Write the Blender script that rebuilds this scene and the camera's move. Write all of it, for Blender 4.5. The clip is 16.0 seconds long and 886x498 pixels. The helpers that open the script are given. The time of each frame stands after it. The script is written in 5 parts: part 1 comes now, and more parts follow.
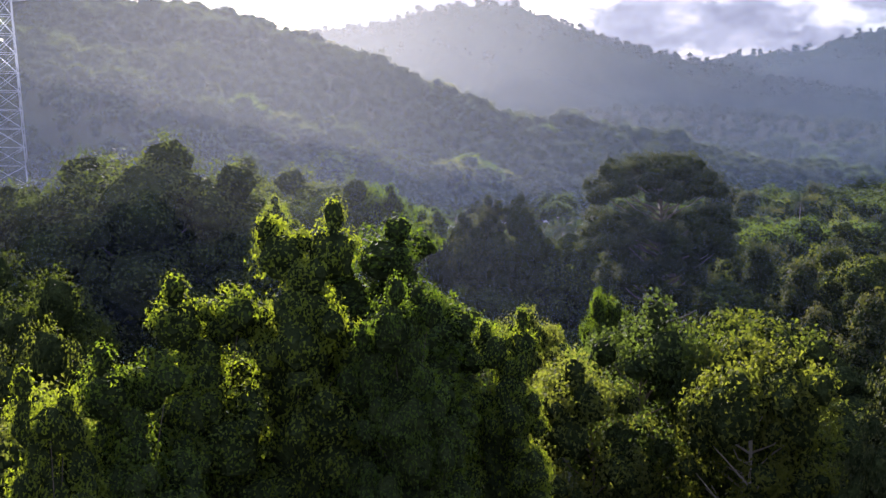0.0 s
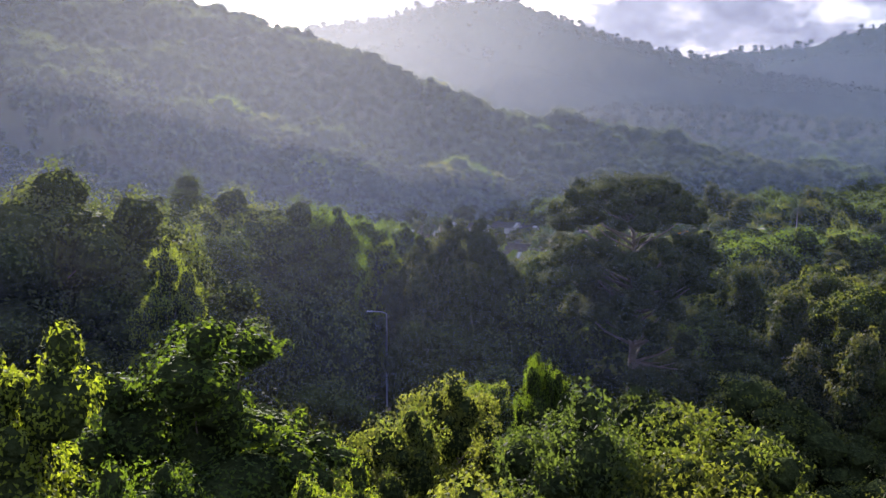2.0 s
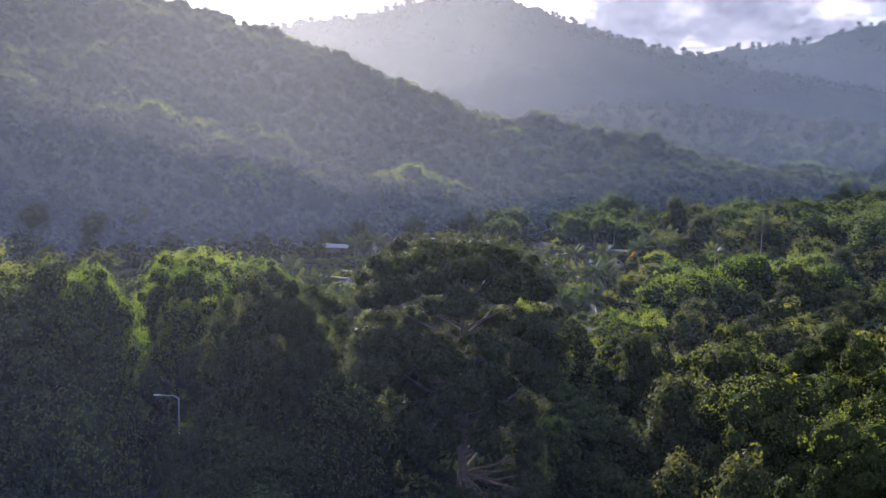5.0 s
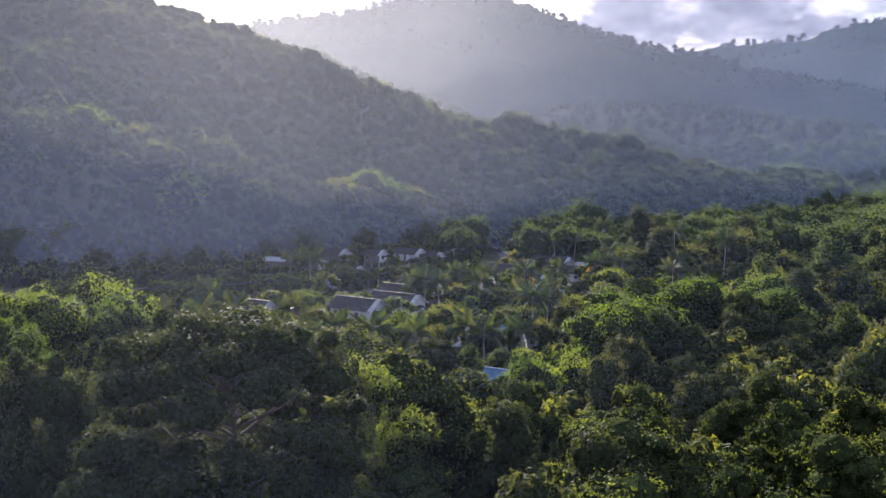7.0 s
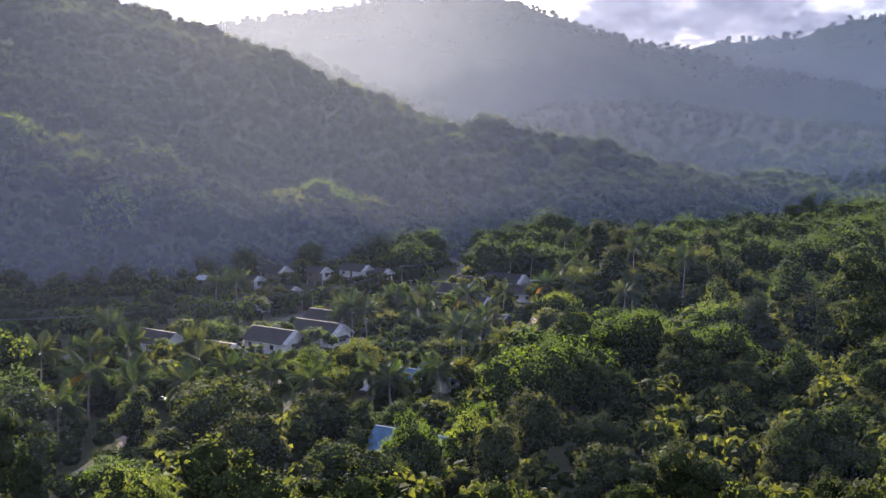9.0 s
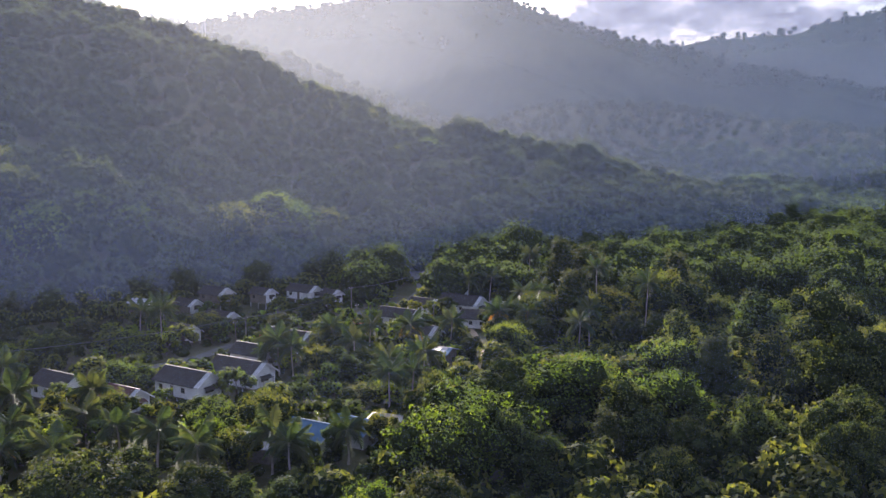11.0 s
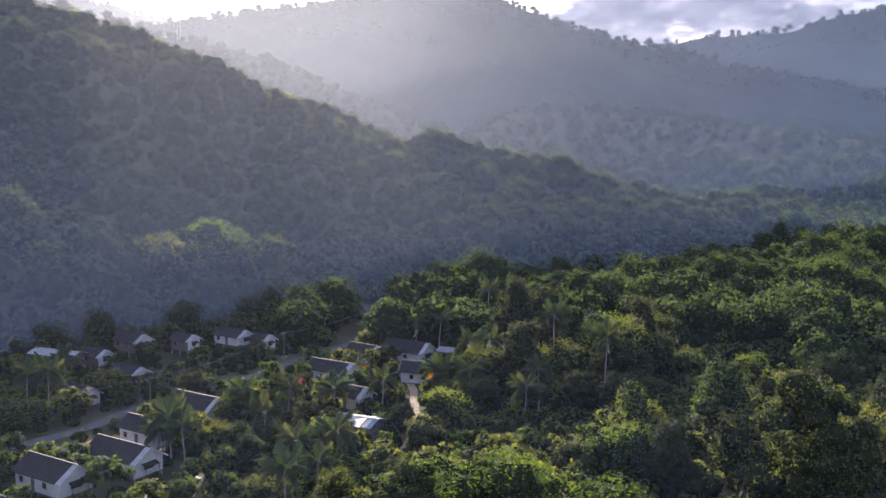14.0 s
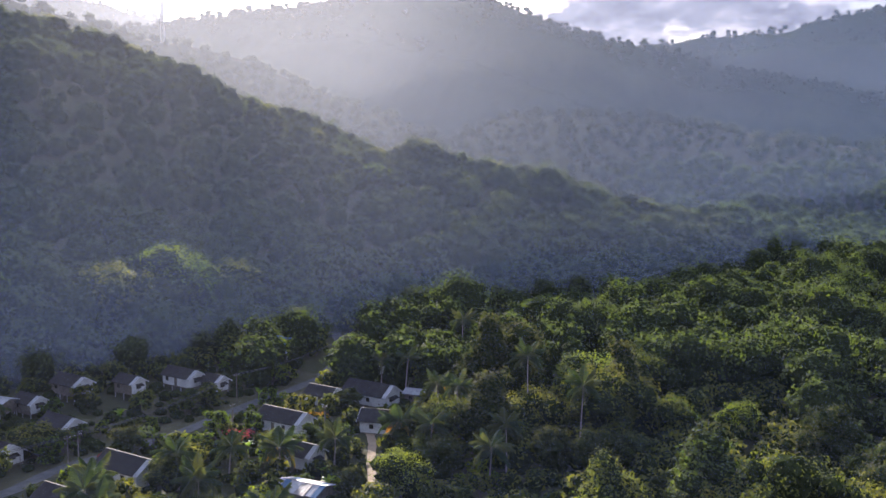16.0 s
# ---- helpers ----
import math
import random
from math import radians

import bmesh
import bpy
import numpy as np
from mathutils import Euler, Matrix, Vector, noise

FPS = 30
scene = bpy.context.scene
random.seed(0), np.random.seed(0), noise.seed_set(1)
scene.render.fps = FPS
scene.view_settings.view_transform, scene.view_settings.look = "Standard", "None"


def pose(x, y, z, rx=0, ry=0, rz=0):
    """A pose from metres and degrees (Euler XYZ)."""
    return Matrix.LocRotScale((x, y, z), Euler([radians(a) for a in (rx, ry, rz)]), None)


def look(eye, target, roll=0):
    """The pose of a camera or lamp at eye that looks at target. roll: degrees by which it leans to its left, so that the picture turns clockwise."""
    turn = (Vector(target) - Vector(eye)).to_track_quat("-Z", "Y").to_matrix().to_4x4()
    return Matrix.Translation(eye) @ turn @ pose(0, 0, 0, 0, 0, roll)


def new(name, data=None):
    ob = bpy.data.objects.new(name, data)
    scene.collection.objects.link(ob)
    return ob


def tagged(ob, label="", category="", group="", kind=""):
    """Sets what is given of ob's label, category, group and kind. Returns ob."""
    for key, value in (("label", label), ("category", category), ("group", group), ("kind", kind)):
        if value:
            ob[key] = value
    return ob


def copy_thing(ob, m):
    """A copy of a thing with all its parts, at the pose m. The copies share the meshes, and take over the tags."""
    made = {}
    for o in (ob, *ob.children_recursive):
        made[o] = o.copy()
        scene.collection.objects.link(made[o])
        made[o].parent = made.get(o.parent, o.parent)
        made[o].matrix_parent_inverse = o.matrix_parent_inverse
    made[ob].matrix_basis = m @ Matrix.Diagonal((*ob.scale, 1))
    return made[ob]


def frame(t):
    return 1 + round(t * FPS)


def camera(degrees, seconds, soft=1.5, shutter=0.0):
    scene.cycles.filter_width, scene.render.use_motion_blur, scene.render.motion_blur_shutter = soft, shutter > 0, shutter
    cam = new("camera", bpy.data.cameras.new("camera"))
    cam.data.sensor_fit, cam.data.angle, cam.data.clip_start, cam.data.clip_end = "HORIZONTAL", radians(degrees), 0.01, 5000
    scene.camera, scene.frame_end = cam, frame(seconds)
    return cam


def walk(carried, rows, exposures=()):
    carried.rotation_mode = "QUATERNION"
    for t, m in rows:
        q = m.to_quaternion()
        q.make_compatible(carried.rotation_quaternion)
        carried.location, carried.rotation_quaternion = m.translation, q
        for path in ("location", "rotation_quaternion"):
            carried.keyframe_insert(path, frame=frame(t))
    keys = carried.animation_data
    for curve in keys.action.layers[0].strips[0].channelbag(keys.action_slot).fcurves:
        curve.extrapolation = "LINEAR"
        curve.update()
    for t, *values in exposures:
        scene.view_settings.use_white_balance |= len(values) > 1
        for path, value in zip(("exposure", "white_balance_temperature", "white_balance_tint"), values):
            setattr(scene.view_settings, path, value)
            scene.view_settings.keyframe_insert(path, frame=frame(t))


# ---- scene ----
cam = camera(51.2, 16.0)
METRES, EYE, TILT, LEAN, TURN = 160.0, 25.0, -5.0, 0.0, 0.0
ROWS = [
    (0.0, 0.0, 0.0, 0.0, 0.0, 0.0, -0.0),
    (0.5, 0.004, 0.0126, 0.0049, 0.0, -0.09, 0.02),
    (1.0, 0.011, 0.0275, 0.0103, 0.05, -0.15, -0.03),
    (1.5, 0.0212, 0.0444, 0.0166, 0.07, -0.2, -0.05),
    (2.0, 0.0334, 0.0618, 0.0229, 0.09, -0.26, -0.1),
    (2.5, 0.049, 0.0817, 0.0296, 0.12, -0.29, -0.17),
    (3.0, 0.0661, 0.1024, 0.0368, 0.14, -0.32, -0.25),
    (3.5, 0.0843, 0.1234, 0.0443, 0.12, -0.38, -0.31),
    (4.0, 0.1037, 0.1456, 0.0516, 0.09, -0.44, -0.35),
    (6.5, 0.2154, 0.2679, 0.0906, -0.12, -0.74, -0.37),
    (7.0, 0.2385, 0.2927, 0.0992, -0.17, -0.8, -0.39),
    (7.5, 0.2618, 0.3184, 0.1079, -0.22, -0.87, -0.38),
    (8.0, 0.2856, 0.3442, 0.1173, -0.26, -0.93, -0.41),
    (8.5, 0.3096, 0.3697, 0.1275, -0.3, -0.99, -0.4),
    (9.0, 0.3328, 0.3952, 0.1375, -0.31, -1.04, -0.42),
    (11.5, 0.4281, 0.5248, 0.1907, -0.57, -1.35, -0.45),
    (12.0, 0.4437, 0.5508, 0.2018, -0.6, -1.37, -0.45),
    (12.5, 0.458, 0.5777, 0.2133, -0.65, -1.43, -0.46),
    (13.0, 0.4718, 0.6045, 0.225, -0.68, -1.47, -0.48),
    (13.5, 0.4847, 0.6324, 0.2364, -0.74, -1.5, -0.49),
    (14.0, 0.497, 0.6604, 0.2482, -0.79, -1.54, -0.5),
    (14.5, 0.5091, 0.6887, 0.2605, -0.86, -1.61, -0.54),
    (15.0, 0.5213, 0.7161, 0.2729, -0.91, -1.64, -0.5),
    (15.5, 0.5324, 0.7444, 0.2851, -0.97, -1.65, -0.56),
    (16.0, 0.5431, 0.772, 0.2982, -1.01, -1.61, -0.54),
]
walk(cam, [(t, pose(0, 0, EYE, TILT, LEAN, TURN) @ pose(METRES * x, METRES * y, METRES * z, 90 + pitch, roll, yaw)) for t, x, y, z, yaw, pitch, roll in ROWS],
     exposures=[(0.0, 2.02, 5900, 22.0), (16.0, 1.88, 5900, 22.0)])

# ---- light: a low sun ahead, just over the left-hand hill, behind thin morning cloud ----
SUN_AZ, SUN_EL = -12.5, 16.7
world = bpy.data.worlds.new("sky")
scene.world = world
world.use_nodes = True


class Nodes:
    """A short way to write node trees."""

    def __init__(self, tree):
        self.tree = tree
        tree.nodes.clear()

    def add(self, kind, **sets):
        n = self.tree.nodes.new(kind)
        for key, value in sets.items():
            setattr(n, key, value)
        return n

    def put(self, node, **values):
        for key, value in values.items():
            slot = node.inputs[key.replace("_", " ")] if not key.startswith("i") or not key[1:].isdigit() else node.inputs[int(key[1:])]
            if hasattr(value, "is_output"):
                self.tree.links.new(value, slot)
            else:
                slot.default_value = value
        return node

    def noise(self, vec, scale, detail=4.0, rough=0.55):
        n = self.add("ShaderNodeTexNoise")
        self.put(n, Vector=vec, Scale=scale, Detail=detail, Roughness=rough)
        return n.outputs["Fac"]

    def ramp(self, fac, stops):
        n = self.add("ShaderNodeValToRGB")
        el = n.color_ramp.elements
        while len(el) < len(stops):
            el.new(0.5)
        for e, (p, c) in zip(el, stops):
            e.position, e.color = p, (*c, 1.0) if len(c) == 3 else c
        self.put(n, Fac=fac)
        return n.outputs["Color"]

    def mix(self, fac, a, b, blend="MIX"):
        n = self.add("ShaderNodeMix", data_type="RGBA", blend_type=blend)
        self.put(n, i0=fac, i6=a, i7=b)
        return n.outputs[2]

    def maths(self, op, a, b=0.0, c=0.0):
        n = self.add("ShaderNodeMath", operation=op)
        self.put(n, i0=a, i1=b, i2=c)
        return n.outputs[0]


w = Nodes(world.node_tree)
sky = w.add("ShaderNodeTexSky", sky_type="NISHITA", sun_disc=False, sun_elevation=radians(SUN_EL), sun_rotation=radians(SUN_AZ), air_density=1.0, dust_density=2.5, ozone_density=2.0)
where = w.add("ShaderNodeTexCoord").outputs["Generated"]
flat = w.add("ShaderNodeMapping")
w.put(flat, Vector=where, Scale=(1.0, 1.0, 2.2))
cloud = w.noise(flat.outputs["Vector"], 7.0, 7.0, 0.58)
cover = w.ramp(cloud, [(0.28, (0, 0, 0)), (0.50, (1, 1, 1))])
tone = w.ramp(w.noise(flat.outputs["Vector"], 15.0, 6.0, 0.6), [(0.36, (0.78, 0.80, 1.0)), (0.52, (1.5, 1.5, 1.68)), (0.66, (3.0, 2.85, 2.75))])
w_bg = w.add("ShaderNodeBackground")
high = w.add("ShaderNodeSeparateXYZ")
w.put(high, Vector=where)
thinning = w.add("ShaderNodeMapRange", interpolation_type="SMOOTHSTEP")
w.put(thinning, i0=high.outputs[2], i1=0.3, i2=0.8, i3=1.0, i4=0.45)
w.put(w_bg, Color=w.mix(w.maths("MULTIPLY", cover, thinning.outputs[0]), sky.outputs["Color"], tone), Strength=0.12)
w.tree.links.new(w_bg.outputs[0], w.add("ShaderNodeOutputWorld").inputs["Surface"])

sun = new("sun", bpy.data.lights.new("sun", "SUN"))
sun.data.energy, sun.data.angle, sun.data.color = 5.0, radians(0.9), (1.0, 0.90, 0.70)
az, el = radians(SUN_AZ), radians(SUN_EL)
SUN_DIR = Vector((math.sin(az) * math.cos(el), math.cos(az) * math.cos(el), math.sin(el)))
sun.matrix_basis = look(SUN_DIR * 900, (0, 0, 0))


# ---- materials ----
def material(name):
    m = bpy.data.materials.new(name)
    m.use_nodes = True
    return m, Nodes(m.node_tree)


def finish(n, shader, bump=None):
    out = n.add("ShaderNodeOutputMaterial")
    n.tree.links.new(shader.outputs[0], out.inputs["Surface"])


def leafy(name, dark, light, shine, through_tint, patch=9.0, through_part=0.45, rough=0.75, spec=0.08, sheen=0.06, grain=0.35):
    """Foliage: two greens mixed by patch and by leaf, with light shining through the blades."""
    m, n = material(name)
    pos = n.add("ShaderNodeNewGeometry")
    per_leaf, place = pos.outputs["Random Per Island"], pos.outputs["Position"]
    per_tree = n.add("ShaderNodeObjectInfo").outputs["Random"]
    p = n.noise(place, 1.0 / patch, 3.0, 0.6)
    f = n.maths("ADD", n.maths("MULTIPLY", p, 1.0 - grain), n.maths("MULTIPLY", per_leaf, grain))
    f = n.maths("ADD", f, n.maths("MULTIPLY", per_tree, 0.6))
    col = n.ramp(f, [(0.35, dark), (0.75, light), (1.0, shine)])
    bs = n.add("ShaderNodeBsdfPrincipled")
    n.put(bs, Base_Color=col, Roughness=rough, Specular_IOR_Level=spec, Sheen_Weight=sheen, Sheen_Roughness=0.6, Sheen_Tint=(0.72, 0.82, 1.0, 1.0))
    tr = n.add("ShaderNodeBsdfTranslucent")
    n.put(tr, Color=n.mix(1.0, col, (*through_tint, 1.0), "MULTIPLY"))
    mixer = n.add("ShaderNodeMixShader")
    n.put(mixer, i0=through_part, i1=bs.outputs[0], i2=tr.outputs[0])
    finish(n, mixer)
    return m


def solid(name, a, b, scale=1.0, rough=0.8, metal=0.0, spec=0.3, fine=12.0, bump=0.0):
    """A surface of two tones, mottled at a coarse and a fine scale."""
    m, n = material(name)
    tc = n.add("ShaderNodeNewGeometry").outputs["Position"]
    coarse, grain = n.noise(tc, scale, 4.0), n.noise(tc, scale * fine, 3.0)
    f = n.ramp(n.maths("ADD", n.maths("MULTIPLY", coarse, 0.65), n.maths("MULTIPLY", grain, 0.35)), [(0.36, (0, 0, 0)), (0.64, (1, 1, 1))])
    bs = n.add("ShaderNodeBsdfPrincipled")
    n.put(bs, Base_Color=n.mix(f, (*a, 1.0), (*b, 1.0)), Roughness=rough, Metallic=metal, Specular_IOR_Level=spec)
    if bump:
        bm = n.add("ShaderNodeBump")
        n.put(bm, Height=grain, Strength=bump, Distance=0.05 if fine > 4 else 0.5)
        n.put(bs, Normal=bm.outputs[0])
    finish(n, bs)
    return m


LEAF = {
    "bright": leafy("leaf_bright", (0.026, 0.044, 0.012), (0.050, 0.076, 0.015), (0.086, 0.108, 0.018), (5.0, 4.9, 1.0), through_part=0.36),
    "mid": leafy("leaf_mid", (0.026, 0.039, 0.016), (0.051, 0.067, 0.020), (0.088, 0.097, 0.025), (3.2, 2.9, 1.1)),
    "dark": leafy("leaf_dark", (0.019, 0.026, 0.013), (0.034, 0.043, 0.018), (0.056, 0.061, 0.023), (2.6, 2.5, 1.1), through_part=0.35),
    "canopy": leafy("leaf_canopy", (0.018, 0.027, 0.012), (0.032, 0.044, 0.016), (0.054, 0.066, 0.020), (3.8, 3.7, 1.0), through_part=0.4, grain=0.2),
    "olive": leafy("leaf_olive", (0.032, 0.046, 0.020), (0.056, 0.074, 0.025), (0.090, 0.098, 0.029), (2.9, 3.0, 1.0)),
    "yellow": leafy("leaf_yellow", (0.032, 0.042, 0.012), (0.054, 0.066, 0.016), (0.090, 0.094, 0.020), (2.5, 2.7, 1.0)),
    "palm": leafy("leaf_palm", (0.022, 0.040, 0.018), (0.042, 0.066, 0.028), (0.070, 0.082, 0.034), (2.7, 2.5, 1.1), rough=0.5, spec=0.2, through_part=0.3),
    "banana": leafy("leaf_banana", (0.070, 0.140, 0.020), (0.120, 0.210, 0.030), (0.180, 0.240, 0.040), (3.0, 2.8, 1.0), rough=0.35),
    "red": leafy("petal_red", (0.300, 0.020, 0.030), (0.420, 0.040, 0.060), (0.500, 0.080, 0.100), (1.4, 1.2, 1.2)),
    "gold": leafy("leaf_gold", (0.350, 0.170, 0.015), (0.450, 0.250, 0.020), (0.500, 0.320, 0.030), (1.5, 1.4, 1.0)),
    "brush": leafy("leaf_brush", (0.030, 0.040, 0.018), (0.050, 0.060, 0.026), (0.078, 0.084, 0.036), (2.4, 2.3, 1.0), through_part=0.35),
    "far": leafy("leaf_far", (0.014, 0.022, 0.011), (0.032, 0.045, 0.019), (0.056, 0.072, 0.027), (2.0, 1.9, 1.0), patch=13.0, through_part=0.35, sheen=0.05, grain=0.15),
}
BARK = solid("bark", (0.07, 0.055, 0.045), (0.16, 0.13, 0.105), 1.5, 0.9)
# opaque filling for leaf clumps: stands for the shade inside a crown
CORE_SHADE = solid("core_shade", (0.017, 0.024, 0.011), (0.052, 0.068, 0.025), 1.3, 1.0, spec=0.0, fine=3.0, bump=1.0)
BARK_PALE = solid("bark_pale", (0.20, 0.17, 0.14), (0.34, 0.30, 0.26), 1.5, 0.9)
SOIL = solid("undergrowth", (0.050, 0.055, 0.028), (0.095, 0.095, 0.048), 0.12, 0.95, spec=0.1)


# ---- helpers for building ----
def mesh_from(name, verts, quads=None, mat=None, tris=None, smooth=False):
    me = bpy.data.meshes.new(name)
    verts = np.asarray(verts, dtype=np.float32).reshape(-1, 3)
    faces = np.asarray(quads if tris is None else tris, dtype=np.int32)
    k = faces.shape[1]
    me.vertices.add(len(verts))
    me.vertices.foreach_set("co", verts.ravel())
    me.loops.add(faces.size)
    me.loops.foreach_set("vertex_index", faces.ravel())
    me.polygons.add(len(faces))
    me.polygons.foreach_set("loop_start", np.arange(0, faces.size, k, dtype=np.int32))
    if smooth:
        me.polygons.foreach_set("use_smooth", np.ones(len(faces), dtype=bool))
    if mat:
        me.materials.append(mat)
    me.update(calc_edges=True)
    return me


def part(name, data, mat, parent=None, label="", at=None):
    """Links a bmesh or a mesh as one object under its thing."""
    if isinstance(data, bmesh.types.BMesh):
        me = bpy.data.meshes.new(name)
        data.to_mesh(me)
        data.free()
        data = me
    if mat and not data.materials:
        data.materials.append(mat)
    ob = new(name, data)
    if at is not None:
        ob.matrix_basis = at
    if parent:
        ob.parent = parent
    if label:
        ob["label"] = label
    return ob


def thing(name, label, category, m, group="", kind=""):
    ob = new(name)
    ob.empty_display_size = 0.5
    ob.matrix_basis = m
    return tagged(ob, label, category, group, kind)


def tubes(paths, sides=6):
    """Vertices and quads of tapered tubes; a path is a list of (point, radius)."""
    vs, qs, base = [], [], 0
    for path in paths:
        for i, (p, r) in enumerate(path):
            a = Vector(path[max(i - 1, 0)][0])
            b = Vector(path[min(i + 1, len(path) - 1)][0])
            d = (b - a).normalized()
            u = d.orthogonal().normalized() if abs(d.z) < 0.9 else Vector((1, 0, 0))
            v = d.cross(u).normalized()
            u = v.cross(d)
            for s in range(sides):
                q = 2 * math.pi * s / sides
                vs.append(Vector(p) + (u * math.cos(q) + v * math.sin(q)) * r)
        for i in range(len(path) - 1):
            for s in range(sides):
                n0 = base + i * sides
                qs.append((n0 + s, n0 + (s + 1) % sides, n0 + sides + (s + 1) % sides, n0 + sides + s))
        base += len(path) * sides
    return vs, qs


def leaf_blades(centres, normals, size, rng, aspect=0.55):
    """One pointed blade at each centre."""
    n = len(centres)
    nor = normals / np.maximum(np.linalg.norm(normals, axis=1, keepdims=True), 1e-6)
    t = rng.normal(size=(n, 3))
    t -= nor * (t * nor).sum(1, keepdims=True)
    t /= np.maximum(np.linalg.norm(t, axis=1, keepdims=True), 1e-6)
    b = np.cross(nor, t)
    s = (size * rng.uniform(0.65, 1.35, size=(n, 1)))
    v = np.empty((n, 3, 3))
    v[:, 0] = centres + t * s * 0.55 - nor * s * 0.08
    v[:, 1] = centres + b * s * aspect * 0.5 - t * s * 0.45
    v[:, 2] = centres - b * s * aspect * 0.5 - t * s * rng.uniform(0.1, 0.5, size=(n, 1))
    return v


PHI = (1 + math.sqrt(5)) / 2
BALL = np.array([(-1, PHI, 0), (1, PHI, 0), (-1, -PHI, 0), (1, -PHI, 0), (0, -1, PHI), (0, 1, PHI), (0, -1, -PHI), (0, 1, -PHI), (PHI, 0, -1), (PHI, 0, 1), (-PHI, 0, -1), (-PHI, 0, 1)]) / math.hypot(1, PHI)
BALL_T = np.array([(0, 11, 5), (0, 5, 1), (0, 1, 7), (0, 7, 10), (0, 10, 11), (1, 5, 9), (5, 11, 4), (11, 10, 2), (10, 7, 6), (7, 1, 8), (3, 9, 4), (3, 4, 2), (3, 2, 6), (3, 6, 8), (3, 8, 9), (4, 9, 5), (2, 4, 11), (6, 2, 10), (8, 6, 7), (9, 8, 1)])


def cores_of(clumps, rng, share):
    """Rough solid lumps inside clumps, added to keep crowns dark within, as triangles."""
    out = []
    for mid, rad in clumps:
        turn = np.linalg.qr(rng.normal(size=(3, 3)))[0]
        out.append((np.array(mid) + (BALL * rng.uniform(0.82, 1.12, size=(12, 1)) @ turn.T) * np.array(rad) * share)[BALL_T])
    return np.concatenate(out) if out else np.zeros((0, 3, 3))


def clump_leaves(clumps, total, size, rng, jitter=0.55, low=-0.45, aspect=0.7, shell=0.78, core=0.84, least=0.0):
    """Blades over the shells of many clumps, and a solid light-blocking core in each; a clump is (centre, radii). Gives
    blades, cores.
    """
    c, nn = [], []
    areas = np.array([(rx * ry + rx * rz + ry * rz) for _, (rx, ry, rz) in clumps])
    counts = np.maximum(3, total * areas / areas.sum()).astype(int)
    for ((cx, cy, cz), (rx, ry, rz)), k in zip(clumps, counts):
        mid, rad = np.array((cx, cy, cz)), np.array((rx, ry, rz))
        d = rng.normal(size=(int(k * 1.8) + 6, 3))
        d /= np.linalg.norm(d, axis=1, keepdims=True)
        d = d[d[:, 2] > low + rng.uniform(-0.25, 0.25, size=len(d))][:k]
        r = rng.uniform(shell, 1.06, size=(len(d), 1)) + rng.normal(scale=0.11, size=(len(d), 1))
        c.append(mid + d * rad * r)
        nn.append(d / rad * rad.max() + rng.normal(scale=jitter, size=d.shape) + np.array((0, 0, 0.25)))
    v = leaf_blades(np.concatenate(c), np.concatenate(nn), size, rng, aspect)
    return v, cores_of([k for k in clumps if core and k[1][0] >= least], rng, core)


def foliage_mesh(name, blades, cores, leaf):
    """One mesh of leaf blades round solid cores that stand for inner shade."""
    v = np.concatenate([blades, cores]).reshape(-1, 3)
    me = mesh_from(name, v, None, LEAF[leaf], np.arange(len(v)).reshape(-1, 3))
    me.materials.append(CORE_SHADE)
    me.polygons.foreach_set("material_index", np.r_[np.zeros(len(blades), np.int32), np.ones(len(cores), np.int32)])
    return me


# ---- lie of the land ----
def spine_height(x, y, spine):
    """Height of a hill that falls evenly to both sides of its crest line."""
    best = np.zeros_like(x)
    for (x0, y0, z0, w0), (x1, y1, z1, w1) in zip(spine, spine[1:]):
        dx, dy = x1 - x0, y1 - y0
        f = np.clip(((x - x0) * dx + (y - y0) * dy) / (dx * dx + dy * dy), 0, 1)
        d = np.hypot(x - x0 - f * dx, y - y0 - f * dy)
        z, wd = z0 + f * (z1 - z0), w0 + f * (w1 - w0)
        k = np.clip(1 - d / wd, 0, 1)
        best = np.maximum(best, z * (k * 0.8 + 0.2 * k * k * (3 - 2 * k)))
    return best


LEFT_HILL = [(-520, 690, 110, 300), (-330, 690, 124, 300), (-230, 690, 138, 300), (-170, 685, 130, 300), (-122, 668, 114, 300), (-95, 658, 95, 300), (-55, 650, 80, 280), (-36, 640, 66, 260), (2, 613, 51, 230), (40, 610, 46, 210), (85, 610, 49, 200), (150, 602, 30, 150), (190, 596, 15, 110), (230, 585, 4, 80)]
BACK_RIDGE = [(-800, 900, 300, 400), (-450, 1000, 228, 300), (-240, 1040, 170, 260), (-86, 1050, 136, 240), (40, 1050, 86, 180), (75, 1040, 55, 150), (170, 1000, 6, 100)]
MID_HILL = [(90, 1085, 20, 120), (175, 1060, 84, 200), (279, 1047, 79, 220), (386, 906, 60, 200), (500, 820, 48, 190), (720, 760, 55, 190), (1100, 700, 80, 220)]


FOOT = [(-420, 60), (-150, 240), (-60, 292), (-25, 318), (-6, 338), (10, 350), (28, 362), (50, 394), (78, 432), (130, 462), (180, 486), (260, 545)]


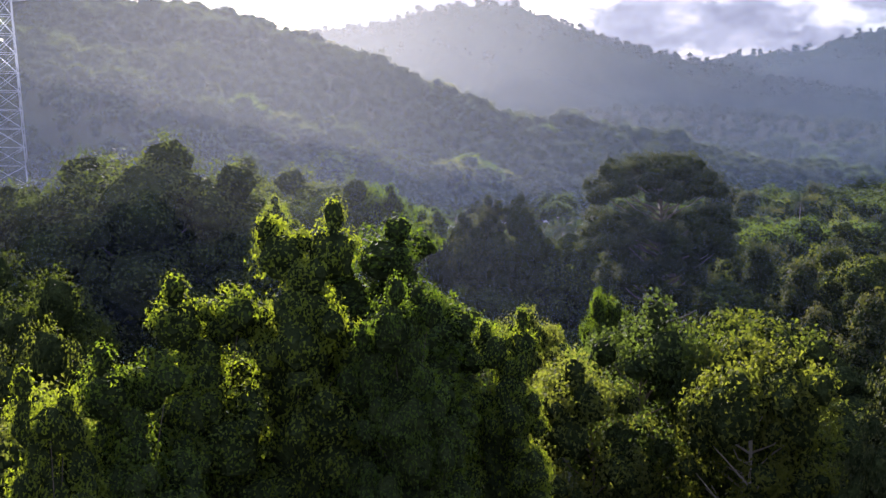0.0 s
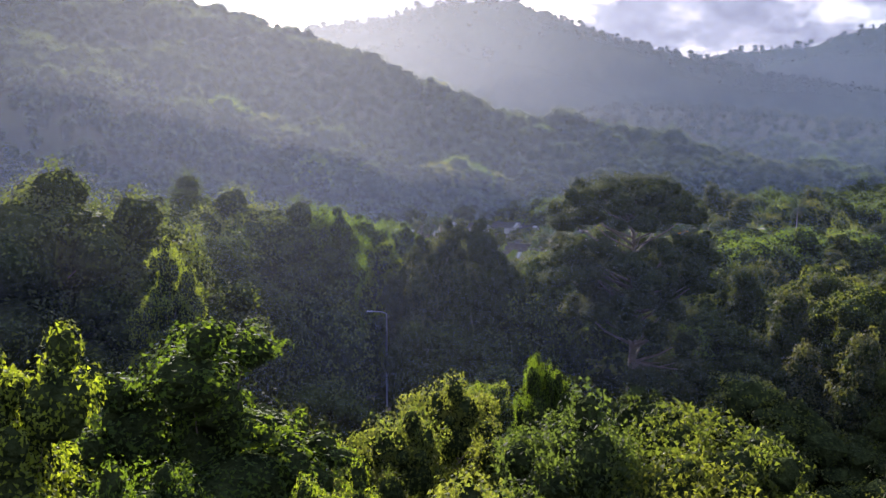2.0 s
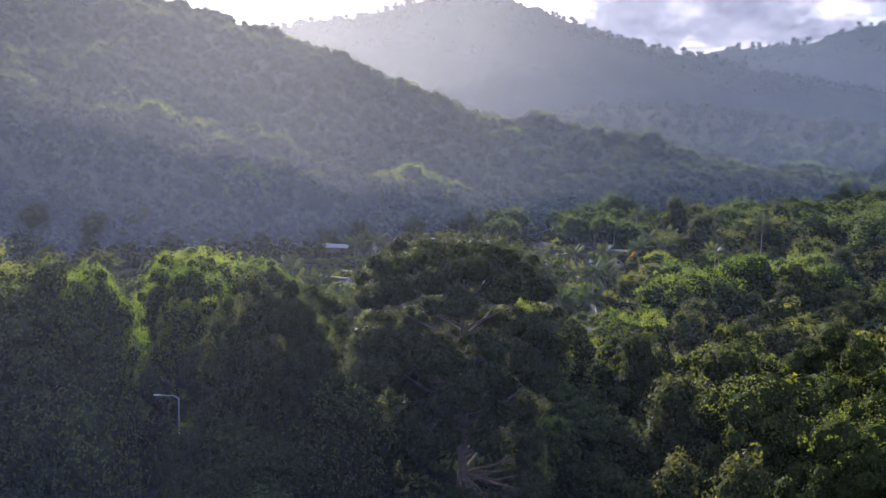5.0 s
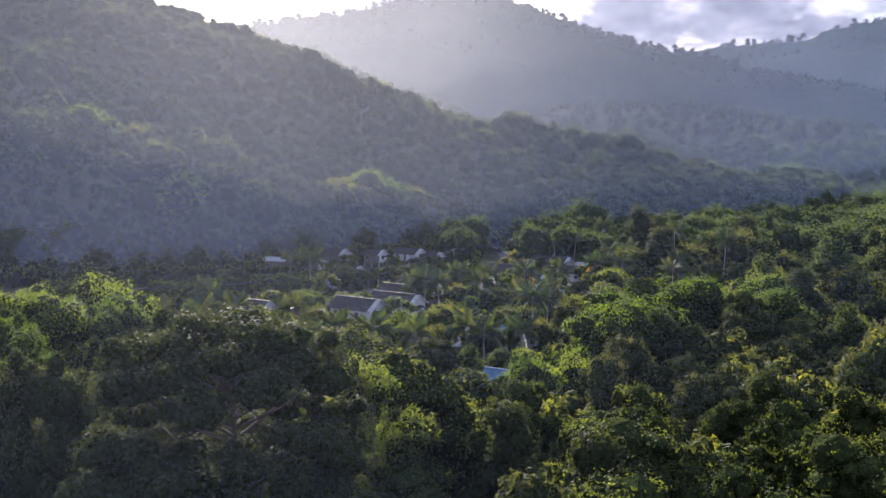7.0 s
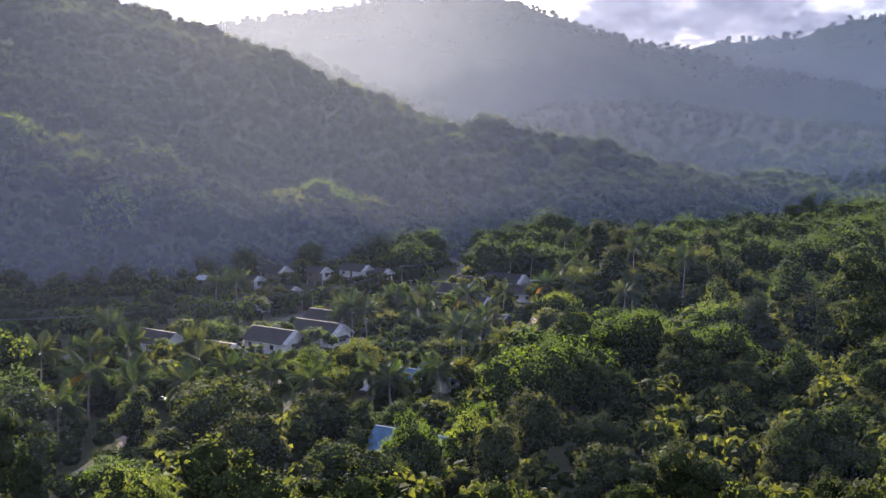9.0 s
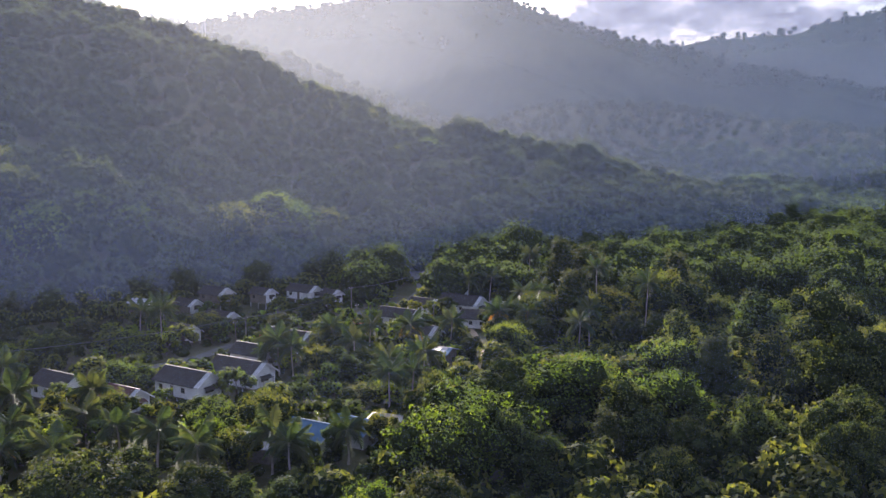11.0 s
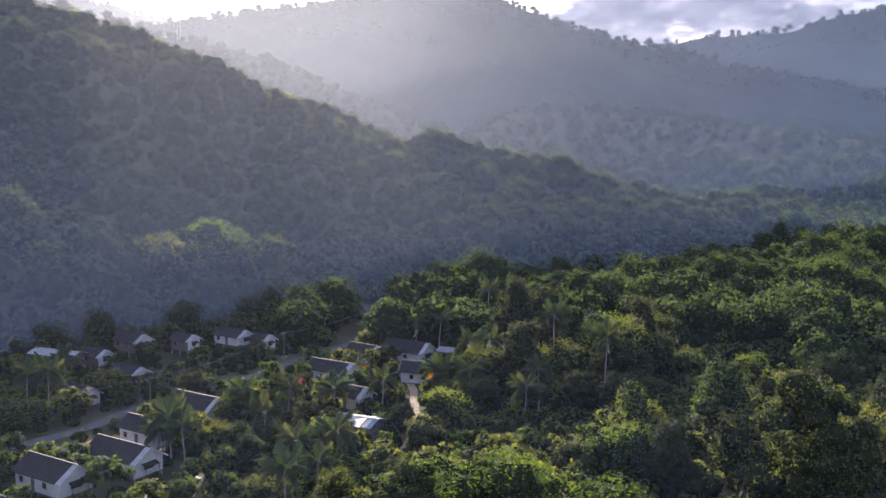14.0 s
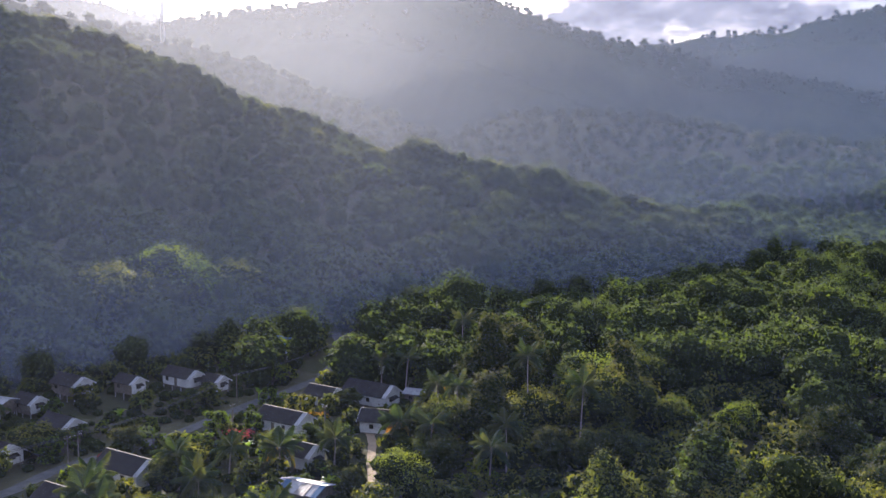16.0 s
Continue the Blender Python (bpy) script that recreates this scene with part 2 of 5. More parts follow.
def behind(x, y, line):
    """How far a place lies behind a line over the ground (before it: minus)."""
    near = np.full(np.shape(x), 1e9)
    side = np.ones(np.shape(x))
    for (x0, y0), (x1, y1) in zip(line, line[1:]):
        dx, dy = x1 - x0, y1 - y0
        f = np.clip(((x - x0) * dx + (y - y0) * dy) / (dx * dx + dy * dy), 0, 1)
        d = np.hypot(x - x0 - f * dx, y - y0 - f * dy)
        s = np.where((y - y0) * dx - (x - x0) * dy > 0, 1.0, -1.0)
        side = np.where(d < near, s, side)
        near = np.minimum(near, d)
    return near * side


def wobble(x, y, s):
    return np.sin(x / s + 1.3 * np.sin(y / s * 0.7)) * np.cos(y / s * 1.1 + 0.8 * np.sin(x / s * 0.6))


def land(x, y):
    x, y = np.asarray(x, float), np.asarray(y, float)
    rise = np.clip(behind(x, y, FOOT) / 32, 0, 1)
    face = 11 + 0.45 * (-9 - np.maximum(x, -110)) + 0.10 * np.clip(-110 - x, 0, 400) + 0.2 * (y - 340)
    face = face - 15 * np.exp(-((y - 485 - 0.2 * x) / 62) ** 2)
    crest = np.interp(x, [c[0] for c in LEFT_HILL], [c[2] for c in LEFT_HILL])
    line = np.interp(x, [c[0] for c in LEFT_HILL], [c[1] for c in LEFT_HILL])
    over = np.clip(line - 15 - y, -400, 0)
    face = np.clip(np.minimum(face, crest + 0.5 * over), 0, None)
    near = np.maximum(face, spine_height(x, y, LEFT_HILL)) * rise * rise * (3 - 2 * rise)
    hill = np.maximum.reduce([near, spine_height(x, y, BACK_RIDGE), spine_height(x, y, MID_HILL)])
    shelf = np.clip(behind(x, y, FOOT) / 22 + 1, 0, 1) * 2.6 * np.clip((70 - x) / 30, 0, 1)
    lumps = (wobble(x, y, 23) * 0.045 + wobble(x + 40, y, 55) * 0.07) * np.minimum(hill, 90) * np.clip((620 - y) / 120, 0.2, 1)
    far = np.clip((y - 420) / 600, 0, 1) * np.clip((x - 60) / 200, 0, 1) * 10
    return hill + lumps + far + shelf + wobble(x, y, 31) * 0.5 - 0.5


def ground_at(x, y):
    return float(land(np.array([x]), np.array([y]))[0])


def axis(fine0, fine1, step, lo, hi):
    a = list(np.arange(fine0, fine1 + 0.1, step))
    s, p = step, fine1
    while p < hi:
        s *= 1.25
        p += s
        a.append(min(p, hi))
    s, p = step, fine0
    while p > lo:
        s *= 1.25
        p -= s
        a.insert(0, max(p, lo))
    return np.array(a)


xs, ys = axis(-320, 620, 7.0, -4500, 4500), axis(-60, 1150, 7.0, -3000, 4600)
gx, gy = np.meshgrid(xs, ys)
gv = np.stack([gx, gy, land(gx, gy)], axis=-1)
ix = np.arange(len(ys) * len(xs)).reshape(len(ys), len(xs))
gq = np.stack([ix[:-1, :-1], ix[:-1, 1:], ix[1:, 1:], ix[1:, :-1]], axis=-1).reshape(-1, 4)
tagged(part("ground", mesh_from("ground", gv, gq, SOIL, smooth=True), None), "dark undergrowth and soil of a jungle valley", "ground", kind="structure")


# ---- far mountains, standing as backdrop behind the valley ----
def mountain_material(name, patch):
    m, n = material(name)
    g = n.add("ShaderNodeNewGeometry").outputs["Position"]
    bs = n.add("ShaderNodeBsdfPrincipled")
    n.put(bs, Base_Color=n.ramp(n.noise(g, 1.0 / patch, 5.0), [(0.3, (0.016, 0.026, 0.016)), (0.7, (0.034, 0.050, 0.026))]), Roughness=1.0, Specular_IOR_Level=0.0)
    finish(n, bs)
    return m


def mountain(name, label, crest, depth, step, mat, seed, rough):
    """A forested range: its crest line given, its face falling towards the valley."""
    rng = np.random.default_rng(seed)
    px = np.array([c[0] for c in crest], float)
    xx = np.arange(px[0], px[-1], step)
    cy, cz = np.interp(xx, px, [c[1] for c in crest]), np.interp(xx, px, [c[2] for c in crest])
    rows = np.linspace(0, 1.12, max(8, int(depth / step * 0.9)))
    X, R = np.meshgrid(xx, rows)
    Y = cy[None] - depth * (1 - R)
    fall = np.where(R <= 1, R ** 0.9, 1 - (R - 1) * 1.6)
    gully = 1 + 0.24 * wobble(X, Y, depth * 0.13) * (1 - np.abs(R * 2 - 1)) + 0.06 * wobble(X + 90, Y, depth * 0.05) * np.clip(1.05 - R, 0, 1)
    Z = cz[None] * fall * gully + rng.normal(scale=rough, size=X.shape) + wobble(X, Y, 37) * rough * 1.5 - 8
    v = np.stack([X + rng.normal(scale=step * 0.2, size=X.shape), Y, Z], -1)
    i = np.arange(X.size).reshape(X.shape)
    q = np.stack([i[:-1, :-1], i[:-1, 1:], i[1:, 1:], i[1:, :-1]], -1).reshape(-1, 4)
    verts, quads = v.reshape(-1, 3), np.concatenate([q[:, (0, 1, 2)], q[:, (0, 2, 3)]])
    # trees along the crest and down the upper face
    k = len(xx) * 4
    tx, back = rng.uniform(xx[0], xx[-1], k), rng.uniform(0, 1, k) ** 2 * 0.3
    ty, R = np.interp(tx, px, [c[1] for c in crest]) - back * depth, 1 - back
    gully = 1 + 0.24 * wobble(tx, ty, depth * 0.13) * (1 - np.abs(R * 2 - 1)) + 0.06 * wobble(tx + 90, ty, depth * 0.05) * np.clip(1.05 - R, 0, 1)
    tz = np.interp(tx, px, [c[2] for c in crest]) * R ** 0.9 * gully - 9
    big = (rng.uniform(0.6, 1.3, k) + (rng.random(k) < 0.15) * 0.7) * rough / 2.2
    cl = []
    for a, b, c, s in zip(tx, ty, tz, big):
        for up in (1.5, 6.0):
            cl.append(((a + rng.normal() * 1.8 * s, b, c + up * s), (4.2 * s, 4.2 * s, 3.4 * s)))
    lv = np.concatenate(clump_leaves(cl, len(cl) * 8, 1.5 * rough, rng, low=-0.9, aspect=0.9)).reshape(-1, 3)
    allv = np.concatenate([verts, lv])
    allq = np.concatenate([quads, np.arange(len(lv)).reshape(-1, 3) + len(verts)])
    return tagged(part(name, mesh_from(name, allv, allq, mat), None), label, "mountain", kind="structure")


BLUE_MID = mountain_material("forest_mountain", 60.0)
BLUE_FAR = mountain_material("distant_mountain", 160.0)
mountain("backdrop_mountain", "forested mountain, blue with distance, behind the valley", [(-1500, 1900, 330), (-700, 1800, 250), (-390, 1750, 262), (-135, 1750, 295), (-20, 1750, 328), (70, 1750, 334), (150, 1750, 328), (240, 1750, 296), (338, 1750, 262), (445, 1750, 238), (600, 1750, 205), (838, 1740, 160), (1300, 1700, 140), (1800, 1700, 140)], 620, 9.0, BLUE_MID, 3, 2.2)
mountain("backdrop_range", "pale distant mountain range under the clouds", [(-3000, 3200, 640), (-1700, 3500, 600), (-1300, 3500, 590), (-900, 3600, 500), (-300, 3900, 400), (600, 4000, 440), (1000, 4000, 480), (1163, 4000, 496), (1330, 4000, 522), (1578, 4000, 540), (1720, 4000, 590), (1916, 4000, 630), (2400, 3800, 700), (3200, 3600, 600)], 1500, 28.0, BLUE_FAR, 4, 4.0)


# ---- morning haze: imitated by thin tinted sheets across the valley, lit by sun and sky ----
def haze_sheet_material(name, thick, z0, z1, upper=0.55, ahead=0.1, ends=None, tint=None):
    """A sheet coloured as haze: scatters light evenly to all sides, and a share (ahead) onwards in a wide lobe."""
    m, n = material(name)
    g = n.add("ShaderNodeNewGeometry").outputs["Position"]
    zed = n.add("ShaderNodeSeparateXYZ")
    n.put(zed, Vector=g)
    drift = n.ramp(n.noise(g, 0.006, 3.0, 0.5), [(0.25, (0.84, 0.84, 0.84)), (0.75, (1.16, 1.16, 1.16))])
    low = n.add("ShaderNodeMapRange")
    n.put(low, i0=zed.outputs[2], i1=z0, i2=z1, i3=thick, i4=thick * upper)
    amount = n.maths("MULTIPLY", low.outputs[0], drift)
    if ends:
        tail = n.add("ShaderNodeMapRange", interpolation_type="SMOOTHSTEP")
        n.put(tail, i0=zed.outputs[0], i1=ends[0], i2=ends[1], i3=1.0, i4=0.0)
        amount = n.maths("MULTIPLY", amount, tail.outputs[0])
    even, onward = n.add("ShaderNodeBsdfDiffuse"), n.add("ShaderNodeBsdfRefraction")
    n.put(even, Color=tint or HAZE_TINT)
    n.put(onward, Color=HAZE_GLOW_TINT, Roughness=0.95, IOR=1.5)
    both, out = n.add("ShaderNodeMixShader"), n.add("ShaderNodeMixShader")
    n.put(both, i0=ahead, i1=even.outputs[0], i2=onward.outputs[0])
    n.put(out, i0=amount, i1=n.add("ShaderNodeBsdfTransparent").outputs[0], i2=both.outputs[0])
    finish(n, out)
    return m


def mist(label, line, top, mat):
    """One upright haze sheet along a line over the ground, up to a height."""
    pts = []
    for (x0, y0), (x1, y1) in zip(line, line[1:]):
        for k in range(6):
            pts.append((x0 + (x1 - x0) * k / 6, y0 + (y1 - y0) * k / 6))
    pts.append(line[-1])
    rows = np.linspace(-6, top, 5)
    v = np.array([[(x, y, z) for x, y in pts] for z in rows])
    i = np.arange(len(rows) * len(pts)).reshape(len(rows), len(pts))
    q = np.stack([i[:-1, :-1], i[:-1, 1:], i[1:, 1:], i[1:, :-1]], -1).reshape(-1, 4)
    return tagged(part("mist", mesh_from("mist", v, q, mat, smooth=True), None), label, "mist", kind="structure")


# haze colour is set here: bluer for near sheets, greyer for far ones
HAZE_TINT, HAZE_GLOW_TINT = (0.56, 0.66, 0.92, 1.0), (0.86, 0.88, 0.96, 1.0)
HAZE_TINT_FAR = (0.68, 0.77, 0.90, 1.0)
air = haze_sheet_material("valley_haze_sheet", 0.032, 5, 90, 0.0, 0.04)
front = haze_sheet_material("hillside_haze_sheet", 0.20, 5, 150, 0.7, 0.012)
wisp = haze_sheet_material("wooded_veil_sheet", 0.04, 24, 46, 0.0, 0.03, (-2, 30))
drifting = haze_sheet_material("near_veil_sheet", 0.04, 24, 60, 0.0, 0.03, (25, 58))
full = haze_sheet_material("side_valley_haze_sheet", 0.20, 5, 190, 0.5, 0.06, tint=HAZE_TINT_FAR)
wide = haze_sheet_material("far_haze_sheet", 0.11, 5, 270, 0.4, 0.05, tint=HAZE_TINT_FAR)
last = haze_sheet_material("far_range_haze_sheet", 0.30, 5, 480, 0.4, 0.05, tint=HAZE_TINT_FAR)
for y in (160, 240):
    mist("tinted sheet standing for faint haze over the valley trees", [(-260 - y, y - 40), (0, y), (120, y), (320 + y, y - 30)], 60 + 0.19 * (y - 120), air)
# two near sheets added as a pale veil to lift the dark trees
mist("blue-tinted sheet added as a veil among the trees", [(-70, 58), (-25, 63), (0, 66), (32, 70)], 46, wisp)
mist("blue-tinted sheet added as a veil among the trees", [(-110, 76), (-20, 86), (20, 89), (60, 90)], 60, drifting)
mist("blue-tinted sheet standing for morning haze over the hillside", [(-420, 66), (-150, 244), (-62, 296), (-26, 324), (-6, 344), (12, 356), (28, 370), (50, 404), (80, 440), (130, 468), (180, 494), (260, 560), (420, 600), (900, 620)], 150, front)
mist("pale tinted sheet for morning haze in the side valley behind the hill", [(-900, 640), (-200, 745), (100, 745), (300, 745), (500, 750), (1500, 730)], 190, full)
mist("pale tinted sheet for morning haze below the mountain", [(-1400, 1120), (-300, 1140), (500, 1130), (1900, 1050)], 270, wide)
mist("pale tinted sheet for morning haze below the far range", [(-3600, 2100), (0, 2300), (3600, 2100)], 480, last)


# ---- trees ----
def crown_clumps(rng, height, radius, base, count, shape="round"):
    """Clumps set over a crown: lower bound base, top height."""
    out = []
    mid, half = (height + base) / 2, (height - base) / 2
    for i in range(count):
        u = (i + 0.5) / count
        zz = 1 - 1.75 * u
        ang = i * 2.399963 + rng.uniform(-0.5, 0.5)
        rr = math.sqrt(max(0.0, 1 - zz * zz))
        if shape == "cone":
            rr = min(1.0, (1 - zz) * 0.62 + 0.12)
        elif shape == "flat":
            rr = rr ** 0.6
        k = rng.uniform(0.6, 1.0)
        s = radius * rng.choice([0.2, 0.27, 0.34, 0.44] if count > 25 else [0.26, 0.34, 0.42, 0.55]) * rng.uniform(0.85, 1.15)
        out.append(((math.cos(ang) * rr * radius * k, math.sin(ang) * rr * radius * k, mid + zz * half * rng.uniform(0.62, 0.98) - s * 0.35), (s, s, s * rng.uniform(0.7, 0.95))))
    return out


def tree_limbs(rng, clumps, height, base, girth, lean=0.0, sides=6):
    """A tapered trunk with limbs out to the clumps."""
    bend = [rng.uniform(-0.5, 0.5) for _ in range(4)]
    trunk = []
    top = base + (height - base) * 0.7
    for i in range(7):
        f = i / 6
        trunk.append(((bend[0] * math.sin(f * 3) + lean * f, bend[1] * math.sin(f * 2.5), top * f - 0.4), girth * (1.15 - 0.85 * f) * (1.35 if i == 0 else 1)))
    paths = [trunk]
    for (cx, cy, cz), (r, _, _) in clumps[::(1 if sides > 4 else 2)]:
        f = min(0.95, max(0.35, (cz - 0.45 * math.hypot(cx, cy)) / max(top, 0.1)))
        i = f * 6
        a, b = trunk[int(i)][0], trunk[min(int(i) + 1, 6)][0]
        p0 = Vector(a).lerp(Vector(b), i - int(i))
        p2 = Vector((cx, cy, cz + r * 0.2))
        p1 = p0.lerp(p2, 0.5) + Vector((0, 0, -0.06 * (p2 - p0).length + rng.uniform(-0.3, 0.3)))
        g = girth * 0.42 * (1.1 - f * 0.5)
        paths.append([(p0, g), (p1, g * 0.6), (p2, g * 0.15)])
    return tubes(paths, sides)


def tree(name, label, rng, height, radius, base, count, leaves, size, leaf, shape="round", sides=6, bark=None, group="", drape=0, extra=None, jitter=0.4):
    """A broad-leaved tree at the origin: trunk with limbs, and a crown of separate blades."""
    root = thing(name, label, "tree", Matrix(), group)
    cl = crown_clumps(rng, height, radius, base, count, shape) if extra is None else extra
    small = []
    for (cx, cy, cz), (a, b, c) in cl:
        small.append(((cx, cy, cz), (a, b, c)))
        for _ in range(5):
            d = Vector(rng.normal(size=3)).normalized()
            s, out = a * rng.uniform(0.2, 0.46), rng.uniform(0.8, 1.15)
            small.append(((cx + d.x * a * out, cy + d.y * a * out, cz + (abs(d.z) * 1.2 - 0.2) * c * out), (s, s, s * rng.uniform(0.7, 1.2))))
    for _ in range(drape):
        ang, zz = rng.uniform(0, 6.28), rng.uniform(base * 0.2, base + (height - base) * 0.5)
        s = radius * rng.uniform(0.16, 0.28)
        small.append(((math.cos(ang) * radius * 0.75, math.sin(ang) * radius * 0.75, zz), (s, s, s * 2.2)))
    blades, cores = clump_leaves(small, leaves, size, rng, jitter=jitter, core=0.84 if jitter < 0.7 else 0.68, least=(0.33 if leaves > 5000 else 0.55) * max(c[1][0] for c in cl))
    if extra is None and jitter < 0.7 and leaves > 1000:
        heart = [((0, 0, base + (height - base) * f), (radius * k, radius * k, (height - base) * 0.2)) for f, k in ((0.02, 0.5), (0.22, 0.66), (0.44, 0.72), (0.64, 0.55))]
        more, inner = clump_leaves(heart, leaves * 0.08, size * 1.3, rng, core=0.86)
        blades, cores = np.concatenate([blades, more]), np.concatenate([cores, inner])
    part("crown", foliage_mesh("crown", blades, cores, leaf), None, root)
    tv, tq = tree_limbs(rng, cl, height, base, max(0.12, radius * 0.055), sides=sides)
    part("trunk", mesh_from("trunk", tv, tq, bark or BARK, smooth=True), None, root)
    return root


def top_of(model):
    """The height of a tree's highest leaf over its foot."""
    return max(v.co.z for o in model.children for v in o.data.vertices)


def stand(model, x, y, top=None, spin=0.0, wide=1.0, height=None):
    """A copy of a tree standing on the ground, scaled to the height of its top."""
    z = ground_at(x, y) - 0.15
    s = (top - z) / height if top else 1.0
    ob = copy_thing(model, pose(x, y, z, 0, 0, spin))
    ob.scale = (s * wide, s * wide, s)
    return ob



rng = np.random.default_rng(11)
NEAR = {
    "bushy": (22, tree("broadleaf_tree", "slim bushy tree with sunlit yellow-green leaves", rng, 22, 3.3, 7, 46, 27000, 0.14, "bright", drape=8, group="foreground trees")),
    "leafy": (20, tree("broadleaf_tree", "tall billowing broadleaf tree with sunlit green leaves", rng, 20, 5.6, 5, 30, 26000, 0.19, "bright", drape=3, group="foreground trees")),
    "shade": (22, tree("jungle_tree", "tall dark green jungle tree overgrown with climbers", rng, 22, 7.0, 4, 44, 20000, 0.25, "canopy", drape=7, group="foreground trees")),
    "dome": (20, tree("domed_tree", "dark dense tree with a domed crown", rng, 20, 6.0, 3, 40, 22000, 0.24, "dark", drape=16, group="foreground trees")),
    "sparse": (16, tree("slender_tree", "slender tree with open yellowing leaves", rng, 16, 3.6, 6, 20, 11000, 0.21, "yellow", drape=4, group="foreground trees", jitter=0.9, bark=BARK_PALE)),
    "olive": (16, tree("slender_tree", "thin-stemmed tree with olive green leaves", rng, 16, 3.6, 4, 20, 12000, 0.21, "olive", drape=8, group="foreground trees", jitter=0.8)),
}
# kind, x, y, height of the top, spread
NEAR_TREES = [
    ("bushy", -4.9, 31.5, 24.3, 0.75), ("bushy", -7.8, 30.5, 21.9, 0.8), ("bushy", -9.2, 27, 20.3, 0.75), ("bushy", -2.4, 39, 23.4, 1.15), ("bushy", -1.3, 29.5, 22.0, 0.62), ("bushy", 2.3, 34.5, 20.0, 0.6), ("bushy", -12.3, 69, 23.3, 0.6),
    ("bushy", -10.6, 24.5, 19.9, 0.6), ("dome", 0.2, 43, 19.2, 0.5), ("olive", -15, 31, 18.0, 0.8),
    ("shade", -25.5, 77, 28.6, 1.0), ("shade", -20, 82, 26.4, 0.95), ("shade", -32, 79, 27.2, 1.0), ("shade", -40, 74, 26.0, 1.1),
    ("shade", -20.5, 48, 20.3, 0.6), ("shade", -17.5, 40, 18.9, 0.5), ("shade", -26, 54, 20.5, 0.7), ("shade", -18.5, 96, 24.4, 1.0), ("shade", -28, 95, 26.4, 1.0),
    ("shade", -27, 121, 27.6, 0.75), ("shade", -18, 113, 26.0, 0.95), ("shade", -38, 112, 27.0, 1.05), ("shade", -12.8, 111, 24.8, 0.85), ("leafy", -8.6, 113, 23.6, 0.7), ("shade", -21, 104, 22.0, 0.7), ("shade", -8, 106, 17.0, 0.8), ("leafy", -4.5, 133, 18.0, 0.7), ("leafy", -7, 140, 21.0, 0.8),
    ("leafy", -12, 161, 20.4, 1.0), ("leafy", -4, 166, 18.5, 1.0), ("leafy", -15, 151, 15.5, 0.8), ("shade", -17, 87, 23.0, 0.6), ("shade", -8.5, 103, 13.0, 0.6), ("shade", -12, 70, 14.0, 0.6),
    ("dome", 5.5, 117, 22.0, 0.68), ("dome", 10.3, 116, 22.2, 0.66), ("dome", 2.0, 121, 19.6, 0.7), ("dome", 14, 113, 15.0, 0.7), ("dome", 7, 107, 11.5, 0.9), ("dome", 17, 122, 17.5, 0.8),
    ("olive", 10.6, 48, 18.7, 0.8), ("sparse", 15.5, 47, 17.8, 0.85), ("sparse", 14.2, 42, 17.2, 0.8), ("olive", 18.5, 51, 15.8, 0.8), ("olive", 6, 66, 15.6, 0.8), ("olive", 2.8, 60, 15.2, 0.8),
    ("olive", 7.2, 45, 16.6, 0.8), ("leafy", 1.7, 38.5, 13.4, 0.5), ("olive", 12, 58, 15.6, 0.9), ("dome", 19, 61, 15.6, 0.6), ("dome", 29, 76, 12.8, 0.8), ("dome", 18.6, 36, 19.4, 0.45), ("dome", 22, 39, 16.5, 0.5),
    ("dome", 24, 67, 12.5, 0.7), ("leafy", 8, 78, 12.0, 0.7), ("shade", 20, 84, 10.5, 0.7), ("dome", 33, 92, 10.0, 0.9), ("leafy", 11, 62, 17.2, 0.35), ("shade", 38, 104, 9.0, 0.8), ("leafy", 34, 116, 9.5, 0.7), ("shade", -5, 90, 9.0, 0.9),
    ("shade", -9, 44, 16.5, 0.6), ("shade", -4, 50, 16.0, 0.6), ("shade", -13, 56, 17.5, 0.7), ("shade", 2, 53, 13.5, 0.6), ("dome", -6, 62, 15.5, 0.7), ("shade", -16, 64, 17.5, 0.7), ("shade", 4, 72, 11.5, 0.7), ("dome", -3, 79, 12.0, 0.8), ("shade", 15, 68, 10.0, 0.8), ("dome", 24, 56, 12.0, 0.8), ("shade", 30, 64, 10.0, 0.8), ("dome", 27, 48, 13.0, 0.7), ("dome", 12, 96, 9.5, 0.9),
    # domes round (-12, 125) are added to stop low sun under the left crowns
    ("dome", 1.6, 108, 11.8, 0.45), ("dome", -12, 125, 16.0, 0.8), ("dome", -20, 129, 17.0, 0.9), ("dome", -6, 123, 13.0, 0.7), ("dome", -28, 106, 17.0, 0.8), ("dome", -15, 98, 15.0, 0.7),
    ("shade", 26, 130, 14.0, 0.8), ("olive", 32, 129, 19.5, 0.8), ("shade", 35, 141, 17.5, 0.8), ("shade", 6, 134, 18.5, 0.8), ("shade", 6, 160, 16.5, 0.8), ("shade", -3, 146, 13.0, 0.9),
]
NEAR_TOP = {k: top_of(m) for k, (_, m) in NEAR.items()}
for kind, x, y, top, wide in NEAR_TREES:
    if top < 17.9 and y > 55 and kind in ("shade", "dome"):
        continue
    model = NEAR[kind][1]
    h = NEAR_TOP[kind]
    stand(model, x, y, top, rng.uniform(0, 360), wide, h)

# the great spreading tree on its own
cl = []
for i in range(46):
    u = (i + 0.5) / 46
    zz, ang = 1 - 1.15 * u, i * 2.399963
    rr = math.sqrt(max(0.0, 1 - zz * zz))
    s = rng.uniform(1.5, 2.3)
    cl.append(((math.cos(ang) * rr * 7.4, math.sin(ang) * rr * 7.4, 18.6 + zz * 7.2 - 1.6 * (rr > 0.9)), (s, s, s * 0.62)))
